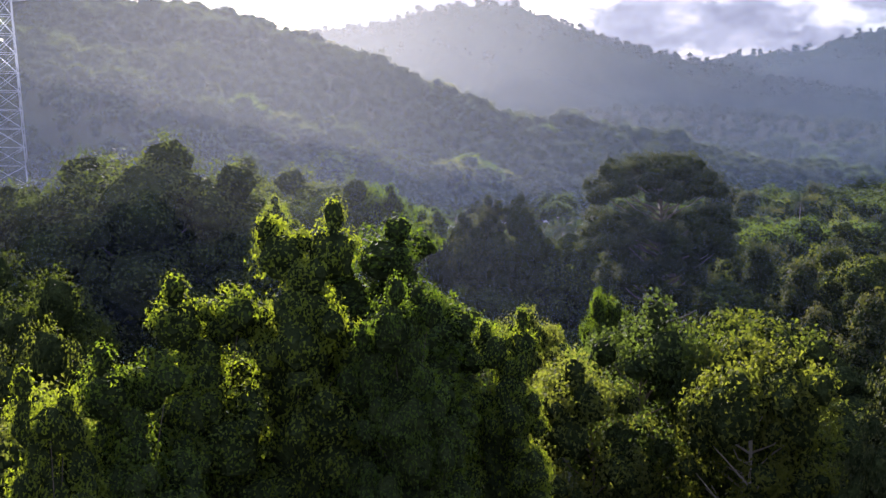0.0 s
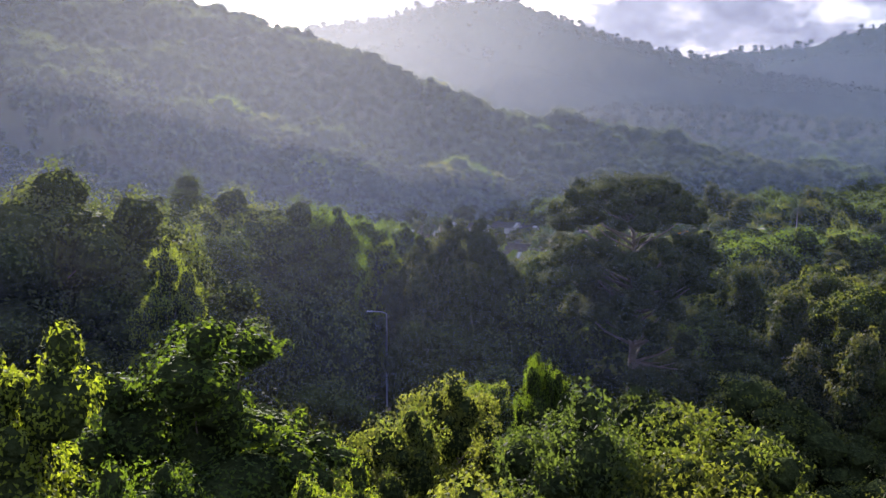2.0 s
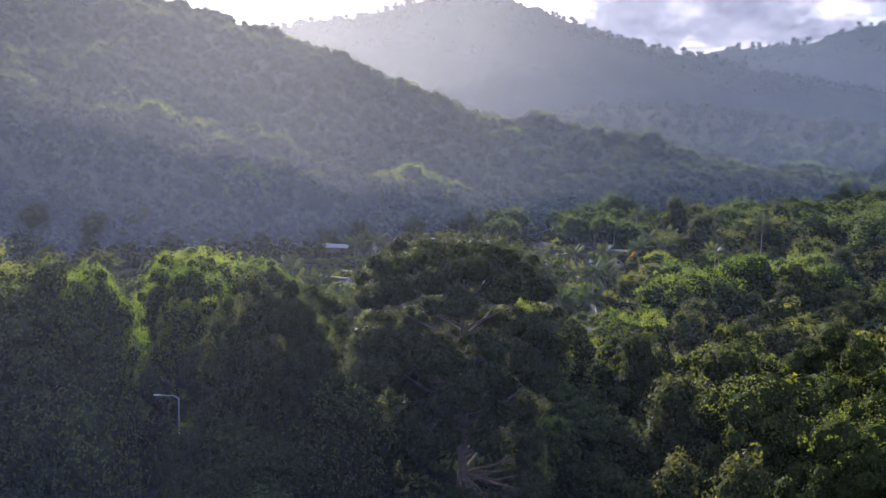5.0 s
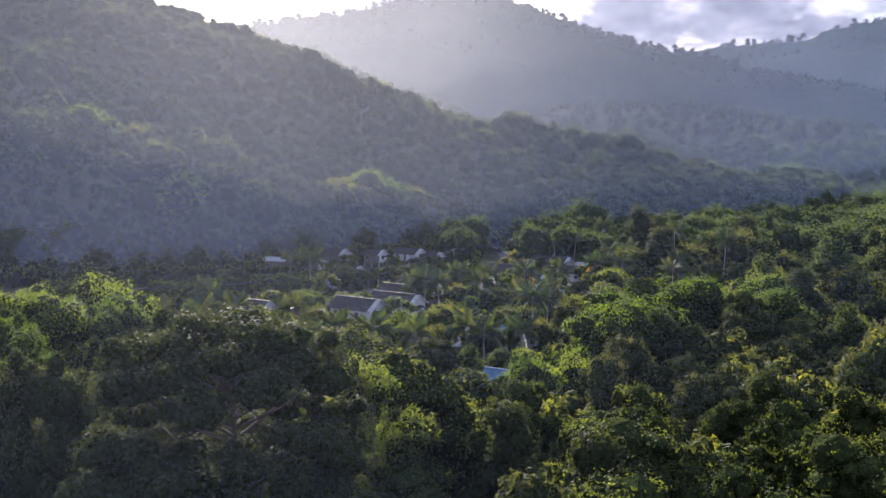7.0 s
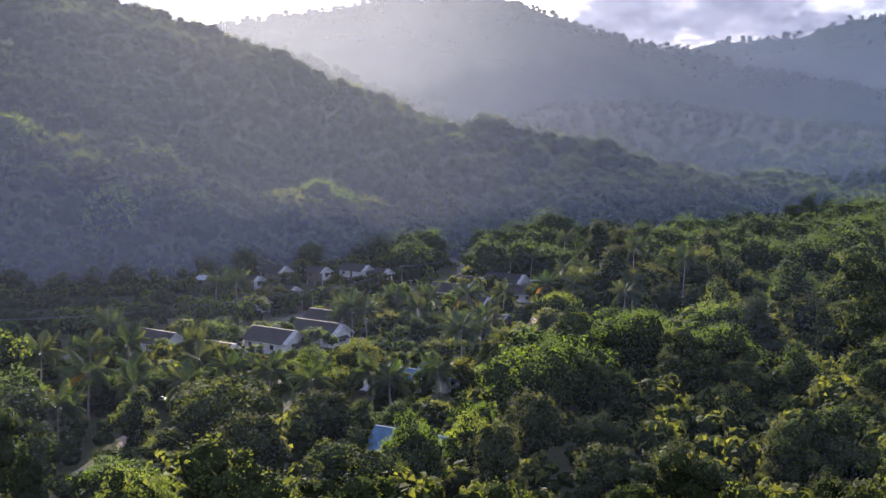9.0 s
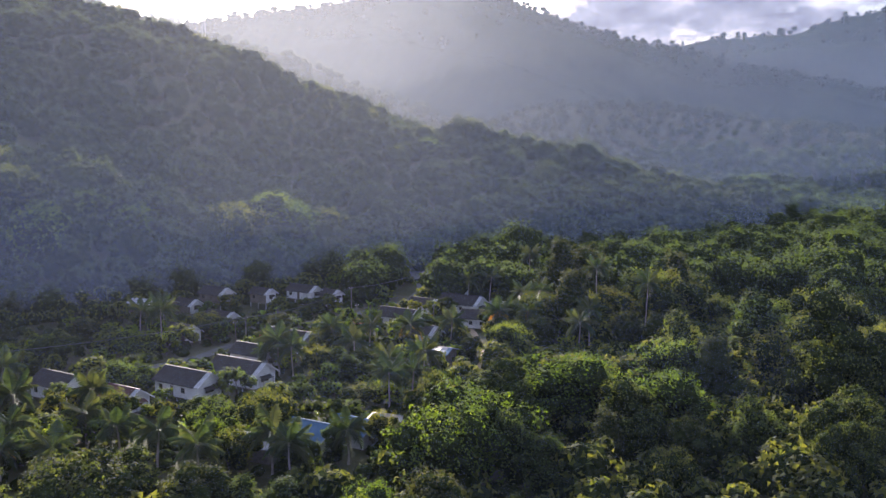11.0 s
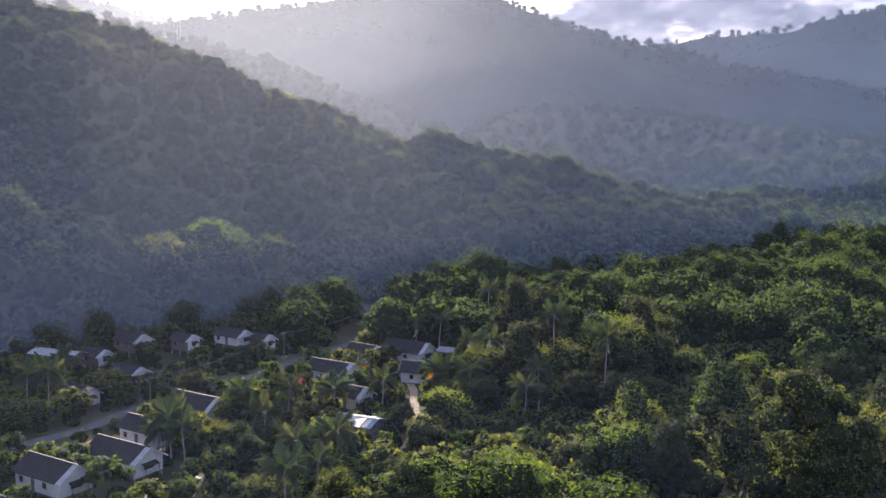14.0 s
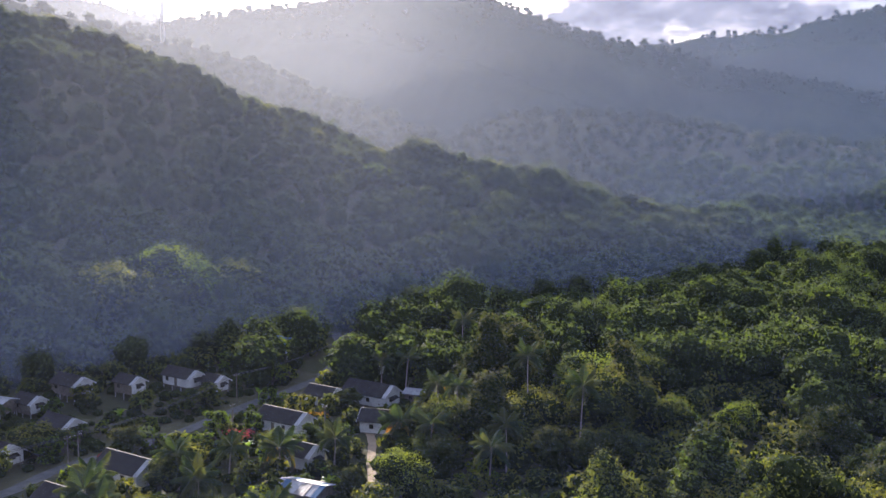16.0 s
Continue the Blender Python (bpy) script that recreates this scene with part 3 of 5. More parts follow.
for i in range(34):
    ang, out, s = i * 2.399963 + 0.5, rng.uniform(2.0, 7.2), rng.uniform(1.3, 2.0)
    cl.append(((math.cos(ang) * out, math.sin(ang) * out, rng.uniform(12.0, 18.5)), (s, s, s * 0.75)))
for i in range(14):
    ang = 3.6 + i * 0.26
    cl.append(((math.cos(ang) * rng.uniform(3, 7.5), math.sin(ang) * rng.uniform(3, 7.5), rng.uniform(4.5, 13)), (1.6, 1.6, 1.5)))
big = tree("spreading_tree", "great dark spreading tree with forked limbs, taller than the rest", rng, 26.5, 8.5, 15, 40, 56000, 0.24, "dark", extra=cl)
big.matrix_basis = pose(24.6, 106, ground_at(24.6, 106) - 0.1, 0, 0, 40)
big.scale = (1.03, 1.03, (27.4 - ground_at(24.6, 106)) / top_of(big))

# ---- houses, road and lanes: where they stand, kept free of trees ----
# kind, x, y, turn, length, width, wall height, stilts
HOUSES = [
    ("upper", 5.5, 299.5, -32, 8, 5.0, 2.5, 0.8),
    ("upper", 11.5, 315, -32, 8, 4.6, 2.5, 1.0),
    ("upper", 5, 338, -32, 8, 5.0, 2.5, 1.0),
    ("upper", 17.5, 340.5, -32, 6, 4.0, 2.6, 1.2),
    ("barrack", 28, 348, -32, 9, 4.6, 2.5, 1.0),
    ("upper", 36, 346.5, -32, 5, 4.2, 2.5, 0.8),
    ("tin", -9, 326, -20, 12, 5.0, 2.4, 0.4),
    ("upper", 0, 327, -32, 6, 4.2, 2.4, 0.6),
    ("blue", 46, 383, -10, 6, 5.0, 2.8, 1.0),
    ("tin", 38, 384, -10, 5, 4.0, 2.4, 0.4),
    ("barrack", 75, 372, -32, 11, 6.0, 2.8, 0.6),
    ("barrack", 74, 343, -32, 12, 6.5, 2.8, 0.6),
    ("tin", 85, 345, -20, 5, 4.0, 2.6, 0.1),
    ("plain", 77, 322, 165, 7, 5.5, 2.8, 0.3),
    ("blue", 86.5, 318, -20, 6, 5.0, 3.2, 0.3),
    ("barrack", 63, 342, -32, 8, 5.0, 2.6, 0.3),
    ("barrack", 57, 320, -32, 11, 5.5, 2.8, 0.6),
    ("barrack", 63, 299, -32, 8, 5.0, 2.8, 0.6),
    ("patch", 66, 282, -25, 8, 6.0, 2.6, 0.1),
    ("barrack", 33, 291, -32, 11, 6.0, 2.8, 0.6),
    ("plain", 28, 274, -32, 9, 5.0, 3.0, 1.2),
    ("barrack", 28, 261, -32, 12, 6.0, 2.8, 0.8),
    ("barrack", 20, 251.5, -32, 11, 6.0, 2.8, 0.8),
    ("maroon", 11, 243, -32, 7, 5.0, 2.4, 0.2),
    ("plain", -3, 249, -32, 9, 5.5, 2.8, 0.6),
    ("tin", 40, 219, -25, 8, 5.5, 2.4, 0.1),
    ("blue", 47, 223, -30, 7, 5.5, 2.6, 0.1),
    ("blue", 53.5, 226, -30, 6, 5.0, 2.6, 0.1),
    ("patch", 58.5, 231, -25, 5, 4.0, 2.6, 0.1),
    ("blue", 50, 183, -28, 10, 6.0, 3.0, 0.2),
]
ROAD = [(-70, 205), (-30, 238), (-2, 266), (12.5, 284.7), (17.6, 296.7), (25.1, 305.7), (33.5, 315.8), (45.4, 340), (55.5, 358.2), (61.0, 376.2), (61.6, 390), (60.3, 408), (58, 418)]
LANE = [(74, 328), (76, 313), (76.5, 300), (77.5, 290), (76.5, 280), (74, 268)]


YARD = [(12, 271), (17, 274.5), (22, 279)]


def along(path, x, y):
    best = 1e9
    for (x0, y0), (x1, y1) in zip(path, path[1:]):
        dx, dy = x1 - x0, y1 - y0
        f = max(0.0, min(1.0, ((x - x0) * dx + (y - y0) * dy) / (dx * dx + dy * dy)))
        best = min(best, math.hypot(x - x0 - f * dx, y - y0 - f * dy))
    return best


def free(x, y, r):
    """Whether a tree of crown radius r may stand there."""
    if along(ROAD, x, y) < 2.6 + r * 0.6 or along(LANE, x, y) < 1.1 + r * 0.3 or along([(64, 370), (65, 402)], x, y) < 3.6 + r * 0.6 or along([(x0 + 1, y0 - 3) for x0, y0 in YARD], x, y) < 4.0 + r * 0.7:
        return False
    for h in HOUSES:
        hx, hy, half = h[1], h[2], h[4] * 0.5
        if math.hypot(x - hx, y - hy) < half * 0.85 + r * 0.55:
            return False
        if abs(x - hx) < half * 0.5 + r * 0.5 and 0 < hy - y < 3.5 + r * 1.6:
            return False
    return True


MIDS = [
    (12, tree("jungle_tree", "rounded green jungle tree in the valley", rng, 12, 4.6, 2.5, 18, 2300, 0.39, "mid", drape=8, sides=4, group="valley trees")),
    (12, tree("jungle_tree", "bright green rounded tree in the valley", rng, 12, 5.0, 2.5, 20, 3600, 0.34, "bright", drape=6, sides=4, group="valley trees")),
    (12, tree("jungle_tree", "dark green jungle tree in the valley", rng, 12, 4.4, 1.5, 18, 2300, 0.39, "dark", drape=10, sides=4, group="valley trees")),
    (12, tree("jungle_tree", "olive green jungle tree hung with climbers", rng, 12, 4.2, 2.0, 17, 2300, 0.39, "olive", drape=10, sides=4, group="valley trees")),
    (12, tree("pointed_tree", "narrow pointed dark tree in the valley", rng, 12, 3.4, 1.0, 20, 2800, 0.38, "dark", shape="cone", drape=6, sides=4, group="valley trees")),
    (12, tree("jungle_tree", "dense dark tree at the forest edge", rng, 12, 4.4, 1.0, 24, 5600, 0.25, "canopy", drape=9, sides=4, group="valley trees")),
]
MIDS = [(top_of(m), m) for _, m in MIDS]
# model, x, y, height of the top, spread
MID_TREES = [
    (2, 23.5, 188, 11.4, 1.5), (2, 37, 192, 8.6, 1.3), (1, 50.5, 172, 10.4, 0.8),
    (1, 87.7, 234, 13.8, 1.35), (1, 82, 230, 11.5, 1.2), (1, 93, 236, 12.2, 1.1), (1, 111, 255, 11.6, 1.2), (1, 72, 209, 14.0, 1.2), (1, 67, 203, 13.2, 1.1), (3, 77, 206, 11.5, 1.0), (1, 58.5, 187, 8.5, 0.8), (3, 43, 190, 7.5, 1.0), (0, 38, 211, 7.2, 0.9), (1, 44.5, 213.5, 6.6, 0.9), (3, 51.5, 216.5, 6.4, 0.9), (0, 58, 222, 6.4, 0.8), (1, 33, 216, 7.0, 0.9), (0, 47, 209, 7.0, 0.8), (1, 57.5, 178.5, 8.6, 0.9), (3, 47, 174, 7.0, 0.9), (1, 52, 171, 6.5, 0.9),
    (0, 125, 314, 17.6, 1.1), (4, 129, 321, 21.0, 0.8), (0, 109, 312, 13.0, 1.1), (0, 90, 306, 12.5, 1.0), (1, 102, 228, 12.3, 1.4), (3, 114, 216, 11.0, 1.1), (3, 131, 221, 11.0, 1.1), (3, 112, 213, 8.0, 1.0), (2, 66, 184, 11.0, 0.9), (0, 24, 186, 11.6, 1.0), (2, 30, 176, 10.0, 1.1), (3, 11, 191, 8.8, 1.0),
    (1, -19, 206, 16.4, 0.9), (0, -29, 201, 13.0, 0.9), (2, 79, 161, 11.5, 1.0), (2, 72, 166, 9.5, 1.0), (0, 14, 231, 7.2, 0.9), (0, 42, 268, 6.8, 0.9), (2, 3, 263, 4.8, 1.0), (4, 102, 345, 22.0, 0.9), (2, 110, 352, 20.0, 1.0), (1, 128, 338, 14.0, 1.1),
]
SPUR_TREES = [(1, -23, 353, 30, 1.3), (0, -50, 334, 42, 1.2), (1, -72, 339, 52, 1.3), (3, -45, 361, 46, 1.2), (1, 10, 400, 32, 1.3), (0, 25, 415, 26, 1.2), (1, -34, 346, 35, 1.1), (0, -60, 346, 47, 1.2), (3, -86, 346, 57, 1.2), (0, 3, 374, 30, 1.1), (1, 18, 394, 29, 1.0), (1, -58, 327, 38, 1.1), (0, -76, 322, 43, 1.2), (1, -40, 328, 32, 1.0), (3, -98, 335, 58, 1.2)]
MID_TREES += SPUR_TREES
for i, x, y, tall in [(1, 62, 560, 15), (0, 2, 612, 82 - ground_at(2, 612)), (3, -4, 613, 17), (0, 85, 609, 64 - ground_at(85, 609)), (2, 91, 608, 13), (2, -20, 633, 14), (0, -47, 651, 15), (2, -56, 653, 12), (3, -68, 655, 14), (0, -80, 660, 13), (2, -90, 660, 16), (0, -101, 655, 15), (3, -112, 664, 13), (2, -123, 668, 15), (0, -133, 672, 14), (2, 14, 612, 11), (0, 28, 611, 12), (3, 44, 610, 13), (0, 60, 609, 12), (2, 73, 607, 13), (3, 106, 608, 13), (0, 121, 606, 12), (2, 137, 604, 14), (0, 152, 602, 13), (3, 170, 598, 13), (2, 190, 594, 15), (0, 197, 592, 14)]:
    MID_TREES.append((i, x, y, ground_at(x, y) + tall, 1.1))
MID_TREES += [(5, x, y, top, wide * 1.1) for kind, x, y, top, wide in NEAR_TREES if top < 17.9 and y > 55 and kind in ("shade", "dome")]
for x in range(44, 92, 9):
    for y in range(68, 142, 9):
        if x - 40 < (y - 40) * 0.75:
            a, b = x + rng.uniform(-3, 3), y + rng.uniform(-3, 3)
            MID_TREES.append((int(rng.choice([5, 5, 5, 4])), a, b, ground_at(a, b) + rng.uniform(10, 17), rng.uniform(0.72, 0.95)))
for i, x, y, top, wide in MID_TREES:
    h, model = MIDS[i]
    stand(model, x, y, top, rng.uniform(0, 360), wide, h)


def fill_height(x, y):
    if x < 0 and y < 215:
        return rng.uniform(11, 18)
    if 80 < x < 99 and y > 240:
        return rng.uniform(4.5, 9.5)
    if x > 80 and y > 240:
        return rng.choice([5.5, 8, 10, 12, 15, 17]) * rng.uniform(0.9, 1.15)
    if y < 150 and x > 25:
        return rng.uniform(7.0, 12.5)
    if y < 232 and x > 30:
        return rng.uniform(5.5, 11.5)
    return rng.uniform(4.0, 8.0)


placed = [(47.8, 312.2), (50.2, 311), (47, 307), (47.5, 303), (24.5, 301.6), (24.5, 298), (62.8, 325.5), (61.5, 321)] + [(t[1], t[2]) for t in MID_TREES] + [(t[1], t[2]) for t in NEAR_TREES]
count, tries = 0, 0
while count < 175 and tries < 30000:
    tries += 1
    x, y = rng.uniform(-60, 170), rng.uniform(72, 350)
    if abs(x - 45) > 55 + (y - 100) * 0.42 or (x < 60 and y > 335) or ground_at(x, y) > 8 or (y < 135 and x < 30):
        continue
    slim = x > 55 and y < 245
    top = fill_height(x, y) * (1.3 if slim else 1.0)
    r = 4.2 * top / 12 * (1.25 if top < 9 else 1.0) * (0.8 if slim else 1.0)
    if not free(x, y, r) or any(math.hypot(x - a, y - b) < r * 0.95 + 0.6 for a, b in placed):
        continue
    placed.append((x, y))
    if y < 165:
        i = rng.choice([2, 5, 5, 5])
    elif x > 80:
        i = rng.choice([0, 0, 2, 2, 2, 2, 3, 3, 4, 4] if y < 235 else [0, 0, 0, 1, 2, 2, 2, 3, 3, 4])
    else:
        i = rng.choice([0, 0, 1, 2, 2, 3])
    if top > 13 and y < 245 and i < 4:
        i = 5
    stand(MIDS[i][1], x, y, ground_at(x, y) + top, rng.uniform(0, 360), (1.25 if top < 9 else 1.05) * rng.uniform(0.85, 1.3) * (0.8 if slim else 1.0), MIDS[i][0])
    count += 1
GARDEN = [tree("garden_tree", "small leafy garden tree among the houses", rng, 5, 2.2, 1.0, 9, 520, 0.5, leaf, sides=4, group="garden trees") for leaf in ("mid", "bright", "olive")]
count, tries = 0, 0
while count < 185 and tries < 20000:
    tries += 1
    x, y = rng.uniform(-25, 100), rng.uniform(212, 372)
    r = rng.uniform(1.2, 2.9)
    if behind(np.array([x]), np.array([y]), FOOT)[0] > -3 or not free(x, y, r) or any(math.hypot(x - a, y - b) < r + 1.0 for a, b in placed):
        continue
    placed.append((x, y))
    m = GARDEN[rng.choice([0, 1, 1, 2])]
    stand(m, x, y, ground_at(x, y) + r * 2.3, rng.uniform(0, 360), rng.uniform(0.9, 1.3), top_of(m))
    count += 1
for h, model in [*NEAR.values(), *MIDS, *((5, m) for m in GARDEN)]:
    for o in (*model.children_recursive, model):
        bpy.data.objects.remove(o)


# ---- woods too many to count ----
def woods(name, label, spots, blades, size, leaf, seed, tall=(7.0, 14.0), girth=(0.34, 0.5)):
    """Domed crowns standing close: a ring and a cap of leafy clumps over a dense heart."""
    r = np.random.default_rng(seed)
    cl, hearts = [], []
    for x, y in spots:
        z, h = ground_at(x, y), r.uniform(*tall) * (0.9 + 0.2 * float(wobble(x, y, 17)))
        rad = max(2.0, h * r.uniform(*girth))
        if r.random() < 0.14:
            h, rad = h * 1.3, max(rad, h * 0.7)
        deep = min(h * 0.6, rad * r.uniform(0.8, 1.2))
        hearts.append(((x, y, z + h - deep), (rad, rad, deep)))
        hearts.append(((x, y, z + (h - deep) * 0.5), (rad * 0.75, rad * 0.75, (h - deep) * 0.7)))
        spin = r.uniform(0, 6.28)
        for k in range(10):
            a = spin + k * 2.399963
            up = 0.94 - 0.1 * k
            out = math.sqrt(max(0.0, 1 - up * up)) * 0.82
            s = rad * r.uniform(0.24, 0.48)
            cl.append(((x + math.cos(a) * out * rad, y + math.sin(a) * out * rad, z + h - deep + up * deep * r.uniform(0.75, 1.1) - s * 0.3), (s, s, s * r.uniform(0.6, 0.9))))
    leaves, _ = clump_leaves(cl, len(spots) * blades, size, r, low=-0.3, aspect=0.75, core=0, jitter=0.3)
    skirt, _ = clump_leaves(hearts, len(spots) * blades * 0.22, size, r, low=-0.6, aspect=0.75, core=0, shell=0.86, jitter=0.3)
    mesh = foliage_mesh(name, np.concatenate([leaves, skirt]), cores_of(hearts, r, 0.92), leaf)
    return tagged(part(name, mesh, None), label, "woods", kind="stuff")


def scatter(seed, x0, x1, y0, y1, gap, keep):
    r = np.random.default_rng(seed)
    out = []
    for x in np.arange(x0, x1, gap):
        for y in np.arange(y0, y1, gap):
            a, b = x + r.uniform(-0.45, 0.45) * gap, y + r.uniform(-0.45, 0.45) * gap
            if keep(a, b):
                out.append((a, b))
    return out


def in_view(x, y, slack=60):
    return x > -(y + 60) * 0.50 - slack * 0.3 and x < 87 + (y - 100) * 0.54 + slack


left_spots = scatter(21, -330, 240, 215, 700, 10.0, lambda x, y: in_view(x, y) and behind(np.array([x]), np.array([y]), FOOT)[0] > 5 and y < 690 and free(x, y, 4))
woods("hillside_woods", "dense jungle covering the shaded hillside", left_spots, 230, 0.85, "far", 22, (6.5, 13.0), (0.5, 0.75))
steep_spots = scatter(35, -260, 240, 215, 600, 4.6, lambda x, y: in_view(x, y, 0) and 6 < behind(np.array([x]), np.array([y]), FOOT)[0] < 44 and free(x, y, 3))
woods("slope_woods", "dark jungle trees clothing the steep foot of the hill", steep_spots, 62, 1.5, "far", 36, (5, 10))
edge_spots = scatter(37, -200, 90, 215, 450, 4.2, lambda x, y: in_view(x, y, 0) and -5 < behind(np.array([x]), np.array([y]), FOOT)[0] < 8 and free(x, y, 2))
woods("forest_edge", "low tangled trees along the forest edge behind the houses", edge_spots, 60, 0.9, "mid", 38, (3.0, 6.0))
valley_spots = scatter(23, 40, 560, 250, 900, 9.5, lambda x, y: in_view(x, y) and ground_at(x, y) < 40 and (behind(np.array([x]), np.array([y]), FOOT)[0] < -2 or x > 232) and (y > 346 or x > 168) and free(x, y, 4))
woods("valley_woods", "jungle canopy filling the valley floor", valley_spots, 165, 0.95, "olive", 24, (8, 17))
mid_spots = scatter(25, -420, 800, 780, 1075, 15.0, lambda x, y: in_view(x, y) and ground_at(x, y) > 14 and not (y < 900 and ground_at(x, y) < 40 and x < 560))
woods("ridge_woods", "hazy jungle on the ridges beyond the valley", mid_spots, 80, 1.8, "far", 26, (6, 11), (0.5, 0.8))


gap_spots = scatter(33, 22, 172, 118, 352, 5.6, lambda x, y: abs(x - 45) < 60 + (y - 100) * 0.42 and (x > 60 or y < 200) and free(x, y, 2.2) and all(math.hypot(x - p, y - q) > 3.0 for p, q in placed))
woods("understorey", "young jungle trees filling the gaps below the canopy", gap_spots, 62, 0.95, "mid", 34, (3.2, 7.0))


# ---- undergrowth ----
bush_spots = [p for p in scatter(27, -60, 215, 10, 400, 4.3, lambda x, y: abs(x - 40) < 62 + max(0, y - 60) * 0.42 and free(x, y, 1.2) and ground_at(x, y) < 14 and y < 365 + max(0, x - 60))] + scatter(29, 0, 90, 55, 170, 3.6, lambda x, y: x > 12 or y > 90)
r = np.random.default_rng(28)
cl = []
for x, y in bush_spots:
    s = r.uniform(1.2, 2.4)
    cl.append(((x, y, ground_at(x, y) + s * 0.3), (s, s, s * r.uniform(0.5, 0.9))))
tagged(part("undergrowth", foliage_mesh("undergrowth", *clump_leaves(cl, len(cl) * 8, 0.55, r, low=-0.1), "brush"), None), "tangled green undergrowth on the valley floor", "undergrowth", kind="stuff")


# ---- village: road and lanes ----
ASPHALT = solid("worn_asphalt", (0.09, 0.09, 0.092), (0.16, 0.157, 0.15), 0.6, 0.9)
SAND = solid("sandy_earth", (0.30, 0.22, 0.14), (0.46, 0.36, 0.25), 0.7, 0.95)
CLAY = solid("orange_earth", (0.30, 0.15, 0.06), (0.42, 0.25, 0.11), 0.5, 0.95)
GRASS = solid("rough_grass", (0.070, 0.070, 0.036), (0.120, 0.112, 0.062), 0.25, 0.95)
WHITE = solid("white_paint", (0.52, 0.53, 0.54), (0.74, 0.75, 0.75), 0.7, 0.6)
BROWN = solid("rusted_roof", (0.026, 0.024, 0.025), (0.052, 0.046, 0.046), 0.8, 0.75, spec=0.2)
MAROON = solid("maroon_roof", (0.06, 0.026, 0.026), (0.105, 0.042, 0.040), 0.8, 0.7)
TIN = solid("tin_roof", (0.30, 0.31, 0.33), (0.46, 0.47, 0.48), 0.9, 0.7, metal=0.15)
TIN_RUST = solid("weathered_tin", (0.20, 0.17, 0.15), (0.40, 0.38, 0.37), 1.2, 0.5, metal=0.4)
BLUE_TIN = solid("blue_tin_roof", (0.07, 0.13, 0.22), (0.12, 0.20, 0.31), 0.8, 0.85, spec=0.15)
TIMBER = solid("grey_timber", (0.10, 0.085, 0.07), (0.22, 0.19, 0.16), 1.5, 0.85)
GLASS = solid("dark_pane", (0.015, 0.018, 0.02), (0.03, 0.033, 0.035), 1.0, 0.15, spec=0.6)
CONCRETE = solid("pale_concrete", (0.33, 0.32, 0.30), (0.46, 0.45, 0.43), 1.0, 0.85)
WIRE = solid("cable", (0.10, 0.10, 0.10), (0.16, 0.16, 0.16), 1.0, 0.95, spec=0.05)
STEEL = solid("galvanised_steel", (0.40, 0.41, 0.43), (0.55, 0.56, 0.58), 1.2, 0.45, metal=0.7)


def ribbon(name, label, path, width, mat, lift=0.08, ragged=0.15):
    """A way laid over the ground, with uneven edges."""
    r = np.random.default_rng(5)
    pts = []
    for i in range(len(path) - 1):
        p0, p1, p2, p3 = (Vector(path[max(0, min(len(path) - 1, i + k))]) for k in (-1, 0, 1, 2))
        n = max(2, int((p2 - p1).length / 2.0))
        for k in range(n):
            t = k / n
            pts.append(0.5 * (2 * p1 + (p2 - p0) * t + (2 * p0 - 5 * p1 + 4 * p2 - p3) * t * t + (3 * p1 - p0 - 3 * p2 + p3) * t ** 3))
    pts.append(Vector(path[-1]))
    vs, qs = [], []
    for i, p in enumerate(pts):
        d = (pts[min(i + 1, len(pts) - 1)] - pts[max(i - 1, 0)]).normalized()
        side = Vector((-d.y, d.x))
        for j, f in enumerate((-0.5, -0.2, 0.2, 0.5)):
            q = p + side * (f * width + (r.uniform(-ragged, ragged) if j in (0, 3) else 0))
            vs.append((q.x, q.y, ground_at(q.x, q.y) + lift + (0.04 if j in (1, 2) else 0.0)))
        if i:
            for j in range(3):
                a = (i - 1) * 4 + j
                qs.append((a, a + 1, a + 5, a + 4))
    return tagged(part(name, mesh_from(name, vs, qs, mat, smooth=True), None), label, "road", kind="structure")


ribbon("road", "narrow worn grey asphalt road through the village", ROAD, 3.3, ASPHALT, 0.10)
ribbon("lane", "sandy earth lane between the houses", LANE, 1.8, SAND, 0.12, 0.15)
ribbon("verge", "pale sandy verge beside the road end", [(64.5, 370), (65.0, 386), (64.8, 404)], 6.0, SAND, 0.07, 0.5)
ribbon("yard", "bare orange earth yard beside the road", YARD, 5.5, CLAY, 0.07, 0.8)
ribbon("foot_lane", "bare earth lane at the forest edge", [(8, 222), (10, 230), (14, 240)], 3.0, SAND, 0.09, 0.5)
ribbon("clearing", "rough grass clearing along the road", [(-40, 262), (0, 292), (24, 322), (44, 352), (52, 372)], 24.0, GRASS, 0.03, 1.5)


# ---- houses ----
def box(bm, x0, y0, z0, x1, y1, z1):
    vs = [bm.verts.new(p) for p in ((x0, y0, z0), (x1, y0, z0), (x1, y1, z0), (x0, y1, z0), (x0, y0, z1), (x1, y0, z1), (x1, y1, z1), (x0, y1, z1))]
    for f in ((0, 3, 2, 1), (4, 5, 6, 7), (0, 1, 5, 4), (1, 2, 6, 5), (2, 3, 7, 6), (3, 0, 4, 7)):
        bm.faces.new([vs[i] for i in f])
    return bm


def boxes(*dims):
    bm = bmesh.new()
    for d in dims:
        box(bm, *d)
    return bm


